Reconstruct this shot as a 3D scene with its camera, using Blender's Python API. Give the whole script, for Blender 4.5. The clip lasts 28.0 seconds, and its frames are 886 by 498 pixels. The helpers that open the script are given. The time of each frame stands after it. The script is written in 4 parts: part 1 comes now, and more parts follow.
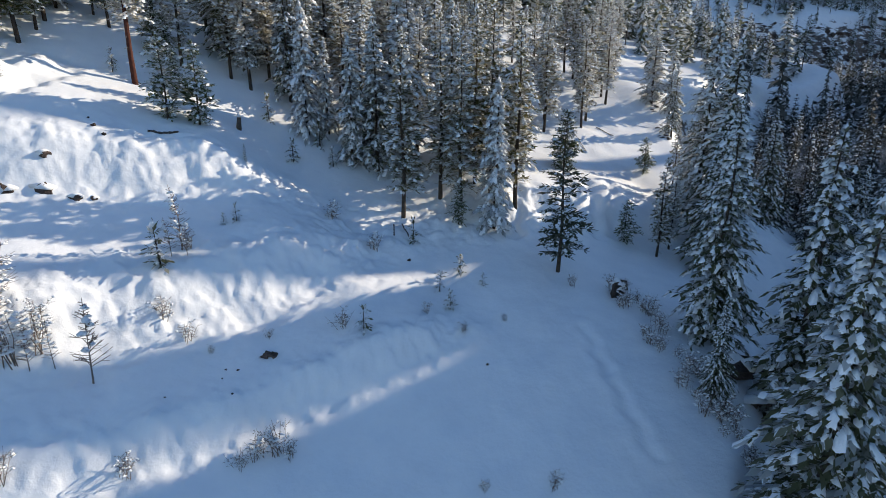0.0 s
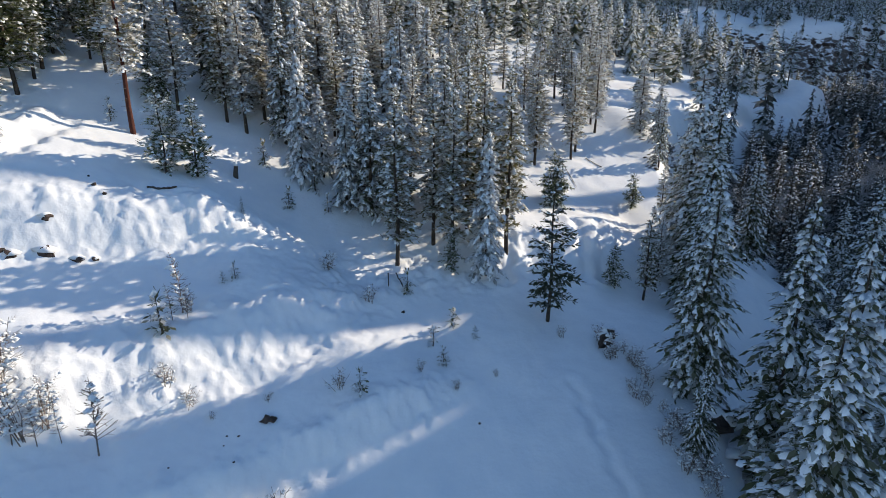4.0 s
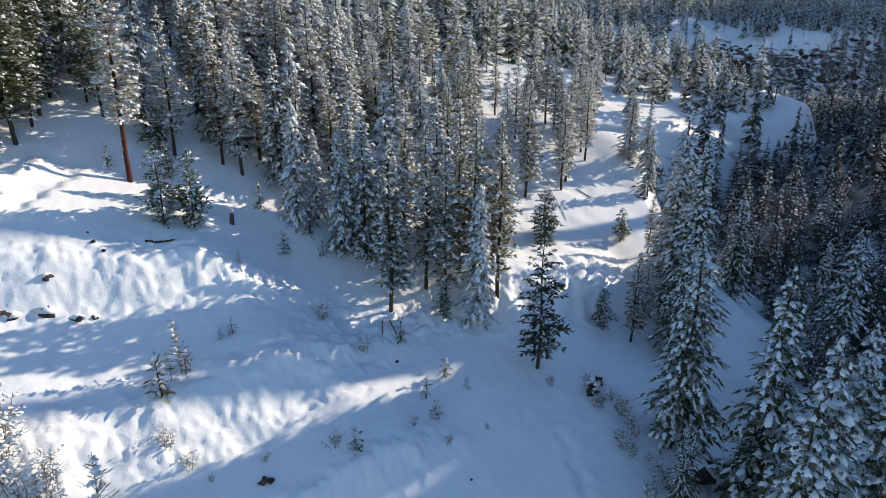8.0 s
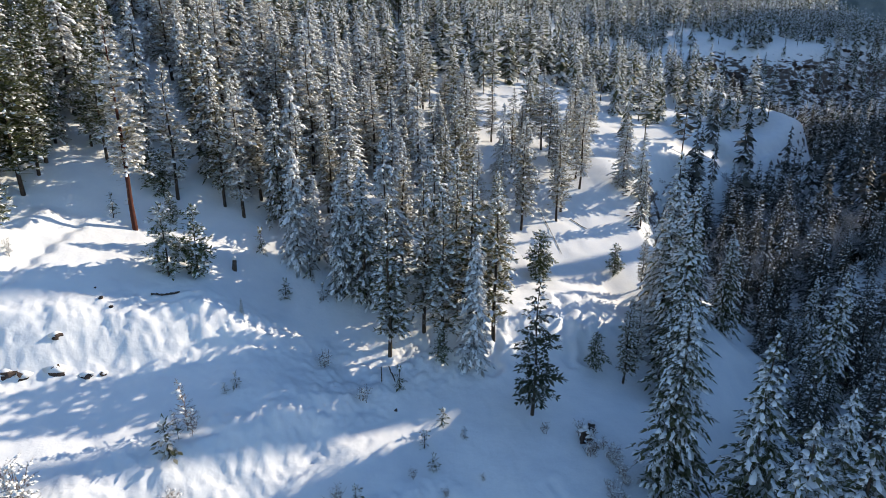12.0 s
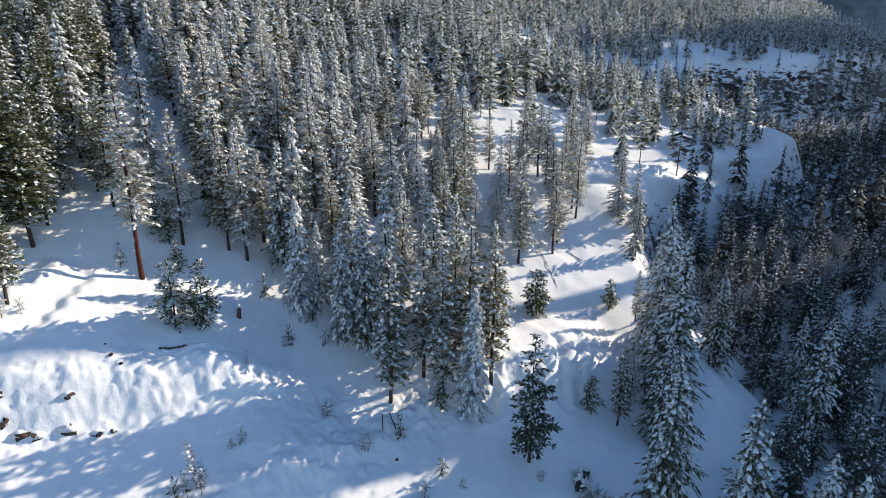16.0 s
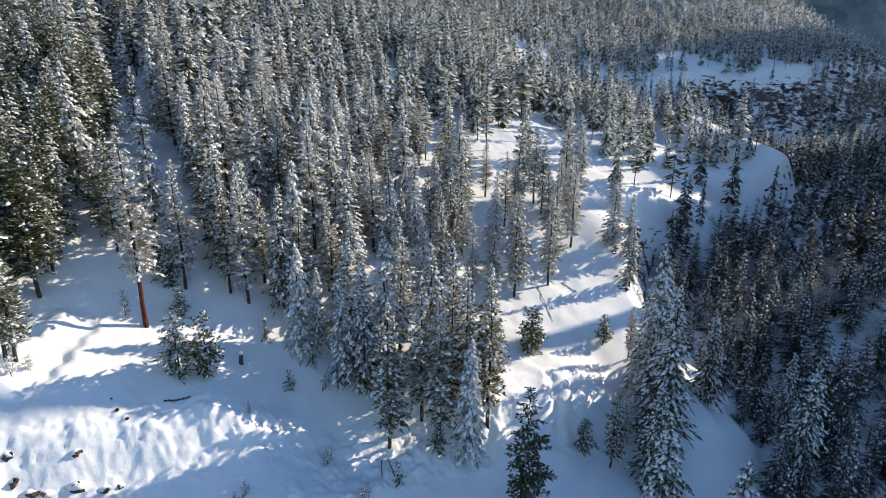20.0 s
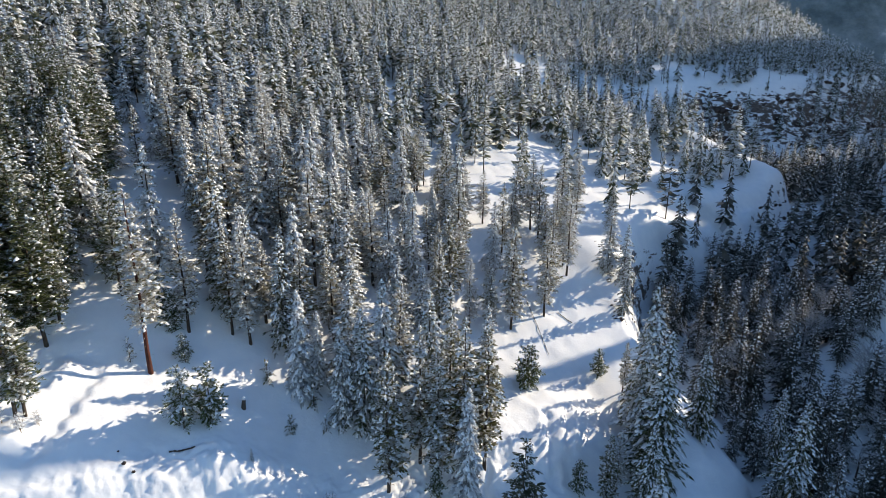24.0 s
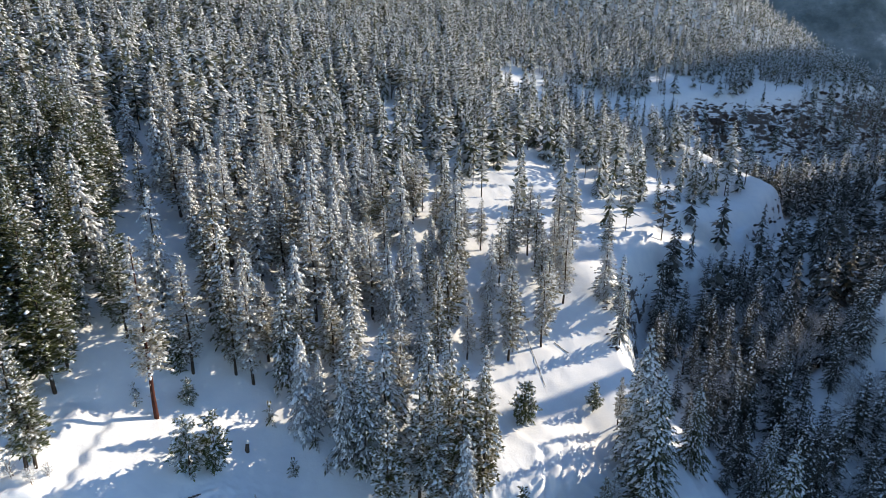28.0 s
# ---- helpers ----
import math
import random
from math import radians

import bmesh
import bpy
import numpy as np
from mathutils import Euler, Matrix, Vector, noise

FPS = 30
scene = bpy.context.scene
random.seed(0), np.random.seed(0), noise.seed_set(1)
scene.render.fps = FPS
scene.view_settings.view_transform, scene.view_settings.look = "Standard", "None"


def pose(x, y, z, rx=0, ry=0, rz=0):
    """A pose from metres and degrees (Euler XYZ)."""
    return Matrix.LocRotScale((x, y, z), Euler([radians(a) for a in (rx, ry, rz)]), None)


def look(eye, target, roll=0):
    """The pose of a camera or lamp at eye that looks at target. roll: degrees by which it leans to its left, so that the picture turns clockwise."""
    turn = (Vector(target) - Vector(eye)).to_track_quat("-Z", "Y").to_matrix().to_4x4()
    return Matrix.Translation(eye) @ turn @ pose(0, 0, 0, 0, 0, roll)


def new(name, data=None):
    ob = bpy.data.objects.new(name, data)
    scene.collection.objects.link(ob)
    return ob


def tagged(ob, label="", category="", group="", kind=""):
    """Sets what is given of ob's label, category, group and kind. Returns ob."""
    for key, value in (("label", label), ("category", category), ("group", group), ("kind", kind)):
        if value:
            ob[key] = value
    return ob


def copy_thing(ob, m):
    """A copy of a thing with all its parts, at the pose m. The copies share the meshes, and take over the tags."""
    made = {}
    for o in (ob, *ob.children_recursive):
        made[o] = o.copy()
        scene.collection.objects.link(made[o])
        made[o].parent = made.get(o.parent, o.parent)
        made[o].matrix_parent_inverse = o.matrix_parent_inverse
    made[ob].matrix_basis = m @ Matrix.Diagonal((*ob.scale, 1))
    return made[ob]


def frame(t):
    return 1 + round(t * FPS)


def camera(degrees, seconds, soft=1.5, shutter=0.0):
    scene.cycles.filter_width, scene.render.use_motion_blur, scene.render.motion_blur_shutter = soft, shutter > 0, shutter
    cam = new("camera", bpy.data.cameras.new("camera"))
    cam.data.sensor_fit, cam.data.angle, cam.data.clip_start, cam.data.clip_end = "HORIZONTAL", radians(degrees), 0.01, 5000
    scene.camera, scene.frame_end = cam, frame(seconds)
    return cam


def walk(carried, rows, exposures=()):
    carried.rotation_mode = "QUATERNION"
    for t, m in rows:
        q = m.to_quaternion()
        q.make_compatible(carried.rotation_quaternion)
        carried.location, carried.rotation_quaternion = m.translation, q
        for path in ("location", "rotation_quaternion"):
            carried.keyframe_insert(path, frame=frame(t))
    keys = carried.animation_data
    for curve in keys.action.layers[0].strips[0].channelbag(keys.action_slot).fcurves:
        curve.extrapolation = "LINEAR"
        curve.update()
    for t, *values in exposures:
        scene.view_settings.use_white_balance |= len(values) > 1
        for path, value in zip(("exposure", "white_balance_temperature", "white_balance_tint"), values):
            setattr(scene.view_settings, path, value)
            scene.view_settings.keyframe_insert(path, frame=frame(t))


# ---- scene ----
cam = camera(79.8, 28.0, soft=0.8)
METRES, EYE, TILT, LEAN, TURN = 40.0, 20.0, -16.6, 0.0, 0.0
ROWS = [
    (0.0, 0.0, 0.0, 0.0, -0.0, 0.0, -0.0),
    (0.5, -0.0001, -0.0041, 0.0151, -0.09, -0.0, 0.02),
    (1.0, -0.0004, -0.0096, 0.0302, -0.18, 0.02, 0.04),
    (1.5, -0.0007, -0.0146, 0.0456, -0.28, 0.04, 0.06),
    (2.0, -0.0009, -0.0192, 0.0612, -0.38, 0.05, 0.07),
    (2.5, -0.0012, -0.024, 0.077, -0.48, 0.06, 0.08),
    (3.0, -0.0016, -0.0285, 0.0928, -0.6, 0.07, 0.1),
    (3.5, -0.0024, -0.033, 0.1086, -0.74, 0.07, 0.13),
    (5.5, -0.0002, -0.0502, 0.1726, -1.07, 0.07, 0.21),
    (6.0, -0.0001, -0.0544, 0.1881, -1.19, 0.08, 0.22),
    (6.5, -0.0002, -0.0585, 0.2038, -1.32, 0.08, 0.25),
    (7.0, -0.0002, -0.0627, 0.2191, -1.43, 0.1, 0.27),
    (7.5, 0.0004, -0.0668, 0.2342, -1.5, 0.13, 0.29),
    (8.0, -0.0002, -0.0717, 0.2496, -1.57, 0.16, 0.29),
    (8.5, -0.0002, -0.0777, 0.2653, -1.61, 0.19, 0.29),
    (9.0, -0.0007, -0.0834, 0.2811, -1.68, 0.22, 0.3),
    (9.5, -0.0012, -0.0882, 0.2971, -1.76, 0.21, 0.3),
    (10.0, -0.0015, -0.0928, 0.3133, -1.81, 0.21, 0.3),
    (10.5, -0.0023, -0.0977, 0.3295, -1.87, 0.22, 0.31),
    (11.0, -0.0025, -0.1029, 0.3461, -1.9, 0.24, 0.3),
    (11.5, -0.0027, -0.1075, 0.3628, -1.9, 0.24, 0.29),
    (12.0, -0.0025, -0.1132, 0.3795, -1.91, 0.28, 0.29),
    (12.5, -0.0044, -0.1185, 0.3968, -1.97, 0.29, 0.29),
    (14.5, -0.0068, -0.1424, 0.4674, -2.09, 0.32, 0.26),
    (15.0, -0.0078, -0.1471, 0.4855, -2.12, 0.3, 0.25),
    (15.5, -0.0091, -0.1519, 0.5029, -2.17, 0.31, 0.28),
    (16.0, -0.0096, -0.1571, 0.5207, -2.22, 0.34, 0.29),
    (16.5, -0.0104, -0.162, 0.5388, -2.27, 0.34, 0.29),
    (17.0, -0.0104, -0.1675, 0.5564, -2.31, 0.37, 0.3),
    (17.5, -0.0109, -0.1728, 0.5739, -2.34, 0.39, 0.3),
    (18.0, -0.0112, -0.1785, 0.5918, -2.38, 0.4, 0.29),
    (18.5, -0.0114, -0.1831, 0.6088, -2.42, 0.42, 0.32),
    (19.0, -0.0115, -0.1888, 0.6272, -2.47, 0.42, 0.32),
    (19.5, -0.0121, -0.1932, 0.6447, -2.52, 0.46, 0.31),
    (20.0, -0.0119, -0.199, 0.6634, -2.55, 0.46, 0.31),
    (20.5, -0.0123, -0.2029, 0.6809, -2.61, 0.49, 0.33),
    (21.0, -0.0138, -0.2089, 0.6995, -2.69, 0.5, 0.34),
    (21.5, -0.0139, -0.2146, 0.7178, -2.72, 0.52, 0.32),
    (23.5, -0.0138, -0.2358, 0.7923, -2.77, 0.49, 0.3),
    (24.0, -0.0144, -0.2405, 0.8108, -2.81, 0.5, 0.31),
    (24.5, -0.0152, -0.246, 0.8289, -2.9, 0.52, 0.34),
    (25.0, -0.0158, -0.2514, 0.8474, -3.0, 0.52, 0.36),
    (25.5, -0.0163, -0.2566, 0.8662, -3.05, 0.54, 0.35),
    (26.0, -0.0166, -0.2613, 0.884, -3.04, 0.57, 0.35),
    (26.5, -0.0167, -0.2672, 0.9023, -3.03, 0.59, 0.32),
    (27.0, -0.0175, -0.273, 0.9206, -3.02, 0.59, 0.32),
    (27.5, -0.0185, -0.2796, 0.939, -3.02, 0.61, 0.31),
    (28.0, -0.0186, -0.285, 0.9576, -3.02, 0.6, 0.3),
]
walk(cam, [(t, pose(0, 0, EYE, TILT, LEAN, TURN) @ pose(METRES * x, METRES * y, METRES * z, 90 + pitch, roll, yaw)) for t, x, y, z, yaw, pitch, roll in ROWS],
     exposures=[(0.0, 0.33, 6250, 8), (12.0, 0.45, 6300, 8), (28.0, 0.53, 6350, 8)])

# ---- light ----
SUN_AZ, SUN_EL = 28.0, 20.5          # degrees ahead of +x, and above the horizon
world = bpy.data.worlds.new("winter_sky")
scene.world = world
world.use_nodes = True
wn = world.node_tree
sky = wn.nodes.new("ShaderNodeTexSky")
sky.sky_type, sky.sun_disc = "NISHITA", False
sky.sun_elevation, sky.sun_rotation = radians(SUN_EL), radians(90 - SUN_AZ)
sky.altitude, sky.air_density, sky.dust_density, sky.ozone_density = 900, 1.0, 0.15, 3.0
wn.links.new(sky.outputs[0], wn.nodes["Background"].inputs[0])
wn.nodes["Background"].inputs[1].default_value = 0.135
sun_data = bpy.data.lights.new("sun", "SUN")
sun_data.energy, sun_data.angle, sun_data.color = 5.0, radians(0.4), (1.0, 0.84, 0.64)
sun = new("sun", sun_data)
sun_way = Vector((math.cos(radians(SUN_EL)) * math.cos(radians(SUN_AZ)), math.cos(radians(SUN_EL)) * math.sin(radians(SUN_AZ)), math.sin(radians(SUN_EL))))
sun.matrix_world = look(sun_way * 300, (0, 0, 0))


# ---- materials ----
def material(name, rough=0.8, spec=0.3):
    m = bpy.data.materials.new(name)
    m.use_nodes = True
    b = m.node_tree.nodes["Principled BSDF"]
    b.inputs["Roughness"].default_value = rough
    b.inputs["Specular IOR Level"].default_value = spec
    return m, m.node_tree.nodes, m.node_tree.links, b


def ramp(nodes, stops):
    r = nodes.new("ShaderNodeValToRGB")
    while len(r.color_ramp.elements) < len(stops):
        r.color_ramp.elements.new(0.5)
    for e, (p, c) in zip(r.color_ramp.elements, stops):
        e.position, e.color = p, (*c, 1)
    return r


def grain(nodes, links, scale, detail=4, rough=0.6, vec=None):
    n = nodes.new("ShaderNodeTexNoise")
    n.inputs["Scale"].default_value, n.inputs["Detail"].default_value, n.inputs["Roughness"].default_value = scale, detail, rough
    if vec is not None:
        links.new(vec, n.inputs["Vector"])
    return n


def relief(nodes, links, b, height, strength, distance):
    k = nodes.new("ShaderNodeBump")
    k.inputs["Strength"].default_value, k.inputs["Distance"].default_value = strength, distance
    links.new(height, k.inputs["Height"])
    links.new(k.outputs[0], b.inputs["Normal"])


def noisy(name, stops, scale, rough=0.85, spec=0.25, bump=0.0, dist=0.05, fine=None):
    """Colour from noise in the object's space, with a second, finer scale of relief."""
    m, n, l, b = material(name, rough, spec)
    g = n.new("ShaderNodeNewGeometry")
    a = grain(n, l, scale, 5, 0.62, g.outputs["Position"])
    r = ramp(n, stops)
    l.new(a.outputs["Fac"], r.inputs[0])
    l.new(r.outputs[0], b.inputs["Base Color"])
    if bump:
        c = grain(n, l, fine or scale * 6, 4, 0.6, g.outputs["Position"])
        relief(n, l, b, c.outputs["Fac"], bump, dist)
    return m


def by_island(name, stops, rough=0.8, spec=0.2, through_light=0.0, own=0.35, drift=0.0):
    """Colour that differs from one tuft, blade or lump to the next, and from tree to tree."""
    m, n, l, b = material(name, rough, spec)
    g = n.new("ShaderNodeNewGeometry")
    o = n.new("ShaderNodeObjectInfo")
    mix = n.new("ShaderNodeMath")
    mix.operation = "MULTIPLY_ADD"
    l.new(o.outputs["Random"], mix.inputs[0])
    mix.inputs[1].default_value = own
    half = n.new("ShaderNodeMath")
    half.operation = "MULTIPLY"
    l.new(g.outputs["Random Per Island"], half.inputs[0])
    half.inputs[1].default_value = 1.0 - own
    l.new(half.outputs[0], mix.inputs[2])
    if drift:
        # whole trees and groves carry more or less snow
        area = grain(n, l, 0.11, 2, 0.5, g.outputs["Position"])
        more = n.new("ShaderNodeMath")
        more.operation = "MULTIPLY_ADD"
        l.new(area.outputs["Fac"], more.inputs[0])
        more.inputs[1].default_value = 2 * drift
        l.new(mix.outputs[0], more.inputs[2])
        mix = n.new("ShaderNodeMath")
        mix.operation = "SUBTRACT"
        mix.inputs[1].default_value = drift
        l.new(more.outputs[0], mix.inputs[0])
    r = ramp(n, stops)
    l.new(mix.outputs[0], r.inputs[0])
    l.new(r.outputs[0], b.inputs["Base Color"])
    if through_light:
        t = n.new("ShaderNodeBsdfTranslucent")
        l.new(r.outputs[0], t.inputs[0])
        x = n.new("ShaderNodeMixShader")
        x.inputs[0].default_value = through_light
        l.new(b.outputs[0], x.inputs[1])
        l.new(t.outputs[0], x.inputs[2])
        l.new(x.outputs[0], n["Material Output"].inputs["Surface"])
    return m


def snow_on_rock():
    """Snow that leaves the steepest rock bare, in ragged patches."""
    m, n, l, b = material("snow_over_rock", 0.6, 0.25)
    g = n.new("ShaderNodeNewGeometry")
    sep = n.new("ShaderNodeSeparateXYZ")
    l.new(g.outputs["Normal"], sep.inputs[0])
    level = n.new("ShaderNodeMapping")
    level.inputs["Scale"].default_value = (0.7, 0.7, 2.2)
    l.new(g.outputs["Position"], level.inputs["Vector"])
    patch = grain(n, l, 0.22, 6, 0.68, level.outputs[0])
    add = n.new("ShaderNodeMath")
    add.operation = "MULTIPLY_ADD"
    l.new(patch.outputs["Fac"], add.inputs[0])
    add.inputs[1].default_value = 0.75
    # no bare rock on the road benches, only towards the gorge
    where = n.new("ShaderNodeSeparateXYZ")
    l.new(g.outputs["Position"], where.inputs[0])
    deep = n.new("ShaderNodeMapRange")
    deep.inputs["From Min"].default_value, deep.inputs["From Max"].default_value = 19.0, 25.0
    deep.inputs["To Min"].default_value, deep.inputs["To Max"].default_value = 1.0, 0.0
    l.new(where.outputs[0], deep.inputs["Value"])
    soft = n.new("ShaderNodeMath")
    l.new(deep.outputs[0], soft.inputs[0])
    cliff = n.new("ShaderNodeMapRange")
    cliff.inputs["From Min"].default_value, cliff.inputs["From Max"].default_value = 270.0, 300.0
    cliff.inputs["To Min"].default_value, cliff.inputs["To Max"].default_value = 0.0, 0.23
    l.new(where.outputs[1], cliff.inputs["Value"])
    crag = n.new("ShaderNodeMath")
    crag.operation = "SUBTRACT"
    l.new(sep.outputs[2], crag.inputs[0])
    l.new(cliff.outputs[0], crag.inputs[1])
    l.new(crag.outputs[0], soft.inputs[1])
    l.new(soft.outputs[0], add.inputs[2])
    bare = ramp(n, [(0.0, (0, 0, 0)), (1.0, (1, 1, 1))])
    fit = n.new("ShaderNodeMapRange")
    fit.inputs["From Min"].default_value, fit.inputs["From Max"].default_value = 0.76, 0.71
    l.new(add.outputs[0], fit.inputs["Value"])
    a = grain(n, l, 0.35, 4, 0.6, g.outputs["Position"])
    white = ramp(n, [(0.3, (0.80, 0.82, 0.85)), (0.7, (0.88, 0.89, 0.90))])
    l.new(a.outputs["Fac"], white.inputs[0])
    c = grain(n, l, 0.8, 6, 0.65, g.outputs["Position"])
    stone = ramp(n, [(0.3, (0.04, 0.032, 0.028)), (0.55, (0.12, 0.09, 0.07)), (0.75, (0.22, 0.17, 0.13))])
    l.new(c.outputs["Fac"], stone.inputs[0])
    mix = n.new("ShaderNodeMix")
    mix.data_type = "RGBA"
    l.new(fit.outputs[0], mix.inputs["Factor"])
    l.new(white.outputs[0], mix.inputs["A"])
    l.new(stone.outputs[0], mix.inputs["B"])
    l.new(mix.outputs["Result"], b.inputs["Base Color"])
    fine = grain(n, l, 2.6, 5, 0.62, g.outputs["Position"])
    relief(n, l, b, fine.outputs["Fac"], 0.32, 0.12)
    return m


GROUND = snow_on_rock()
SNOW_LOAD = noisy("snow_load", [(0.3, (0.78, 0.80, 0.83)), (0.7, (0.88, 0.89, 0.90))], 1.5, 0.6, 0.25, 0.4, 0.06, 8.0)
NEEDLES = by_island("pine_needles", [(0.0, (0.085, 0.088, 0.036)), (0.22, (0.17, 0.162, 0.075)), (0.38, (0.27, 0.25, 0.16)), (0.47, (0.5, 0.485, 0.44)), (1.0, (0.83, 0.83, 0.84))], through_light=0.6)
NEEDLES_GREEN = by_island("green_pine_needles", [(0.0, (0.05, 0.068, 0.028)), (0.4, (0.11, 0.13, 0.055)), (0.6, (0.175, 0.19, 0.105)), (0.7, (0.40, 0.42, 0.38)), (1.0, (0.75, 0.77, 0.79))], through_light=0.5)
NEEDLES_DARK = by_island("fir_needles", [(0.0, (0.065, 0.074, 0.04)), (0.22, (0.14, 0.145, 0.085)), (0.38, (0.25, 0.245, 0.18)), (0.47, (0.5, 0.495, 0.47)), (1.0, (0.83, 0.84, 0.86))], through_light=0.6)
NEEDLES_SPRUCE = by_island("spruce_needles", [(0.0, (0.056, 0.064, 0.032)), (0.32, (0.125, 0.128, 0.066)), (0.52, (0.21, 0.205, 0.135)), (0.6, (0.43, 0.43, 0.40)), (1.0, (0.79, 0.80, 0.82))], through_light=0.55)
# less dusted fir needles, with the shade of the gorge put into their colour
NEEDLES_GORGE_SHADE = by_island("gorge_shade_fir_needles", [(0.0, (0.034, 0.039, 0.029)), (0.5, (0.075, 0.075, 0.058)), (0.72, (0.16, 0.155, 0.14)), (1.0, (0.5, 0.5, 0.5))], through_light=0.3)
NEEDLES_BARE = by_island("young_pine_needles", [(0.0, (0.036, 0.042, 0.024)), (0.55, (0.08, 0.085, 0.048)), (0.75, (0.16, 0.155, 0.115)), (1.0, (0.55, 0.55, 0.55))], through_light=0.4)
FROSTED = by_island("frosted_needles", [(0.0, (0.10, 0.105, 0.07)), (0.3, (0.30, 0.30, 0.27)), (1.0, (0.83, 0.84, 0.86))], through_light=0.5)
FAR_NEEDLES = by_island("far_needles", [(0.0, (0.062, 0.075, 0.045)), (0.28, (0.125, 0.135, 0.085)), (0.48, (0.21, 0.215, 0.165)), (0.58, (0.45, 0.46, 0.45)), (1.0, (0.82, 0.84, 0.86))], through_light=0.5, own=0.0, drift=0.22)
# far needles darkened the same way to stand for gorge shade
FAR_GORGE_SHADE = by_island("far_gorge_shade_needles", [(0.0, (0.04, 0.045, 0.034)), (0.35, (0.09, 0.088, 0.07)), (0.6, (0.16, 0.155, 0.14)), (1.0, (0.5, 0.5, 0.5))], through_light=0.3, own=0.0)
BARK = noisy("grey_bark", [(0.3, (0.035, 0.027, 0.022)), (0.7, (0.10, 0.078, 0.06))], 3.0, 0.9, 0.2, 0.8, 0.05)
BARK_RED = noisy("red_pine_bark", [(0.3, (0.045, 0.016, 0.012)), (0.7, (0.11, 0.04, 0.028))], 3.0, 0.9, 0.2, 0.8, 0.05)
TWIGS = noisy("bare_twigs", [(0.3, (0.10, 0.075, 0.06)), (0.62, (0.24, 0.195, 0.17)), (0.8, (0.55, 0.53, 0.52))], 5.0, 0.9, 0.2)
ROCK = noisy("brown_rock", [(0.3, (0.03, 0.024, 0.022)), (0.55, (0.075, 0.055, 0.046)), (0.75, (0.16, 0.12, 0.10))], 0.9, 0.9, 0.25, 0.8, 0.15)
DEAD = noisy("dead_wood", [(0.3, (0.05, 0.04, 0.032)), (0.7, (0.14, 0.11, 0.09))], 4.0, 0.9, 0.2, 0.6, 0.04)


# ---- terrain ----
def ease(a, b, x):
    t = np.clip((x - a) / (b - a), 0, 1)
    return t * t * (3 - 2 * t)


# cut banks of the old road benches: foot line, width and height of the rise, fade at the end
BANKS = [((-22, 24), (2, 38.5), 2.0, 1.8, 7), ((-25, 28.5), (-5, 45.5), 5.0, 3.2, 9), ((-38, 38.5), (-15, 51), 4.5, 3.6, 8), ((8, 54.5), (31, 63), 5.0, 2.4, 8)]
# rises and hollows of the hillside: centre, radius, height
HILLS = [(-40, 50, 30, 4.69), (-20, 35, 20, -6.99), (10, 40, 20, 4.89), (0, 65, 25, -2.05), (25, 55, 22, -3.60), (30, 95, 35, -3.95), (-45, 85, 40, 1.86), (45, 130, 50, -1.06), (0, 150, 70, -2.15), (130, 210, 70, -9.26), (140, 330, 100, -7.78), (270, 380, 110, -3.06), (-150, 150, 120, 6.65), (0, 400, 200, -2.86), (-200, 450, 250, 0.84), (250, 600, 200, -2.51), (0, 0, 40, -10.17), (-20, 60, 14, -1.63), (-33, 45, 14, 0.47), (104, 212, 13, -6.5), (92, 232, 12, -3.5), (41, 113, 7, 2.2)]
# the edge of the bench and of the rock spurs above the gorge
RIM = np.array([(8, -30), (12, 8), (17, 25), (21, 33), (25, 42), (29, 50), (37, 59), (42, 66), (41, 76), (40, 95), (48, 118), (58, 135), (70, 150),
                (95, 170), (125, 188), (144, 203), (140, 222), (118, 250), (112, 275), (130, 305), (175, 335), (225, 345), (290, 382), (360, 410), (700, 440)], float)


def lumps(x, y, s, seed=0.0):
    """Smooth pseudo-random waves, about -1 to 1."""
    z, a = 0 * x, 1.0
    for k in range(4):
        c, q = math.cos(1.3 * k + seed), math.sin(1.3 * k + seed)
        u, v = (c * x - q * y) / s, (q * x + c * y) / s
        z = z + a * np.sin(u + 1.7 * np.sin(0.7 * v + k + seed)) * np.cos(v + 1.3 * np.sin(0.8 * u + 2 * k))
        s, a = s * 0.53, a * 0.55
    return z / 1.6


CREST = [(100, 272), (113, 252), (122, 236), (130, 222), (136, 211), (140, 203)]
# ruts and slide marks in the snow: from, to, width, depth
RUTS = [((18.4, 68.0), (17.3, 57.5), 0.55, 0.45), ((22.0, 70.0), (19.8, 58.5), 0.5, 0.4), ((8.6, 60.5), (7.6, 54.0), 0.6, 0.4),
        ((12.0, 41.0), (12.7, 36.6), 0.45, 0.14), ((12.7, 36.6), (14.2, 30.0), 0.45, 0.14), ((-6.6, 48.6), (-7.6, 43.0), 0.5, 0.12),
        ((-41.5, 45.5), (-41.3, 51.5), 1.3, -0.8), ((-41.3, 51.5), (-41.2, 57.5), 1.1, -0.6), ((-38.6, 46.0), (-38.2, 58.0), 0.5, 0.15)]


def bank_rise(x, y):
    z = 0 * x
    for (x0, y0), (x1, y1), w, h, fade in BANKS:
        n = math.hypot(x1 - x0, y1 - y0)
        dx, dy = (x1 - x0) / n, (y1 - y0) / n
        v, u = (x - x0) * dx + (y - y0) * dy, -(x - x0) * dy + (y - y0) * dx
        start = ease(-25, -8, v) if x0 < 0 else ease(-9, 0, v)
        z = z + start * (1 - ease(n - fade, n + 3, v)) * h * (ease(0, w, u) - ease(w + 1, w + 16, u))
    return z


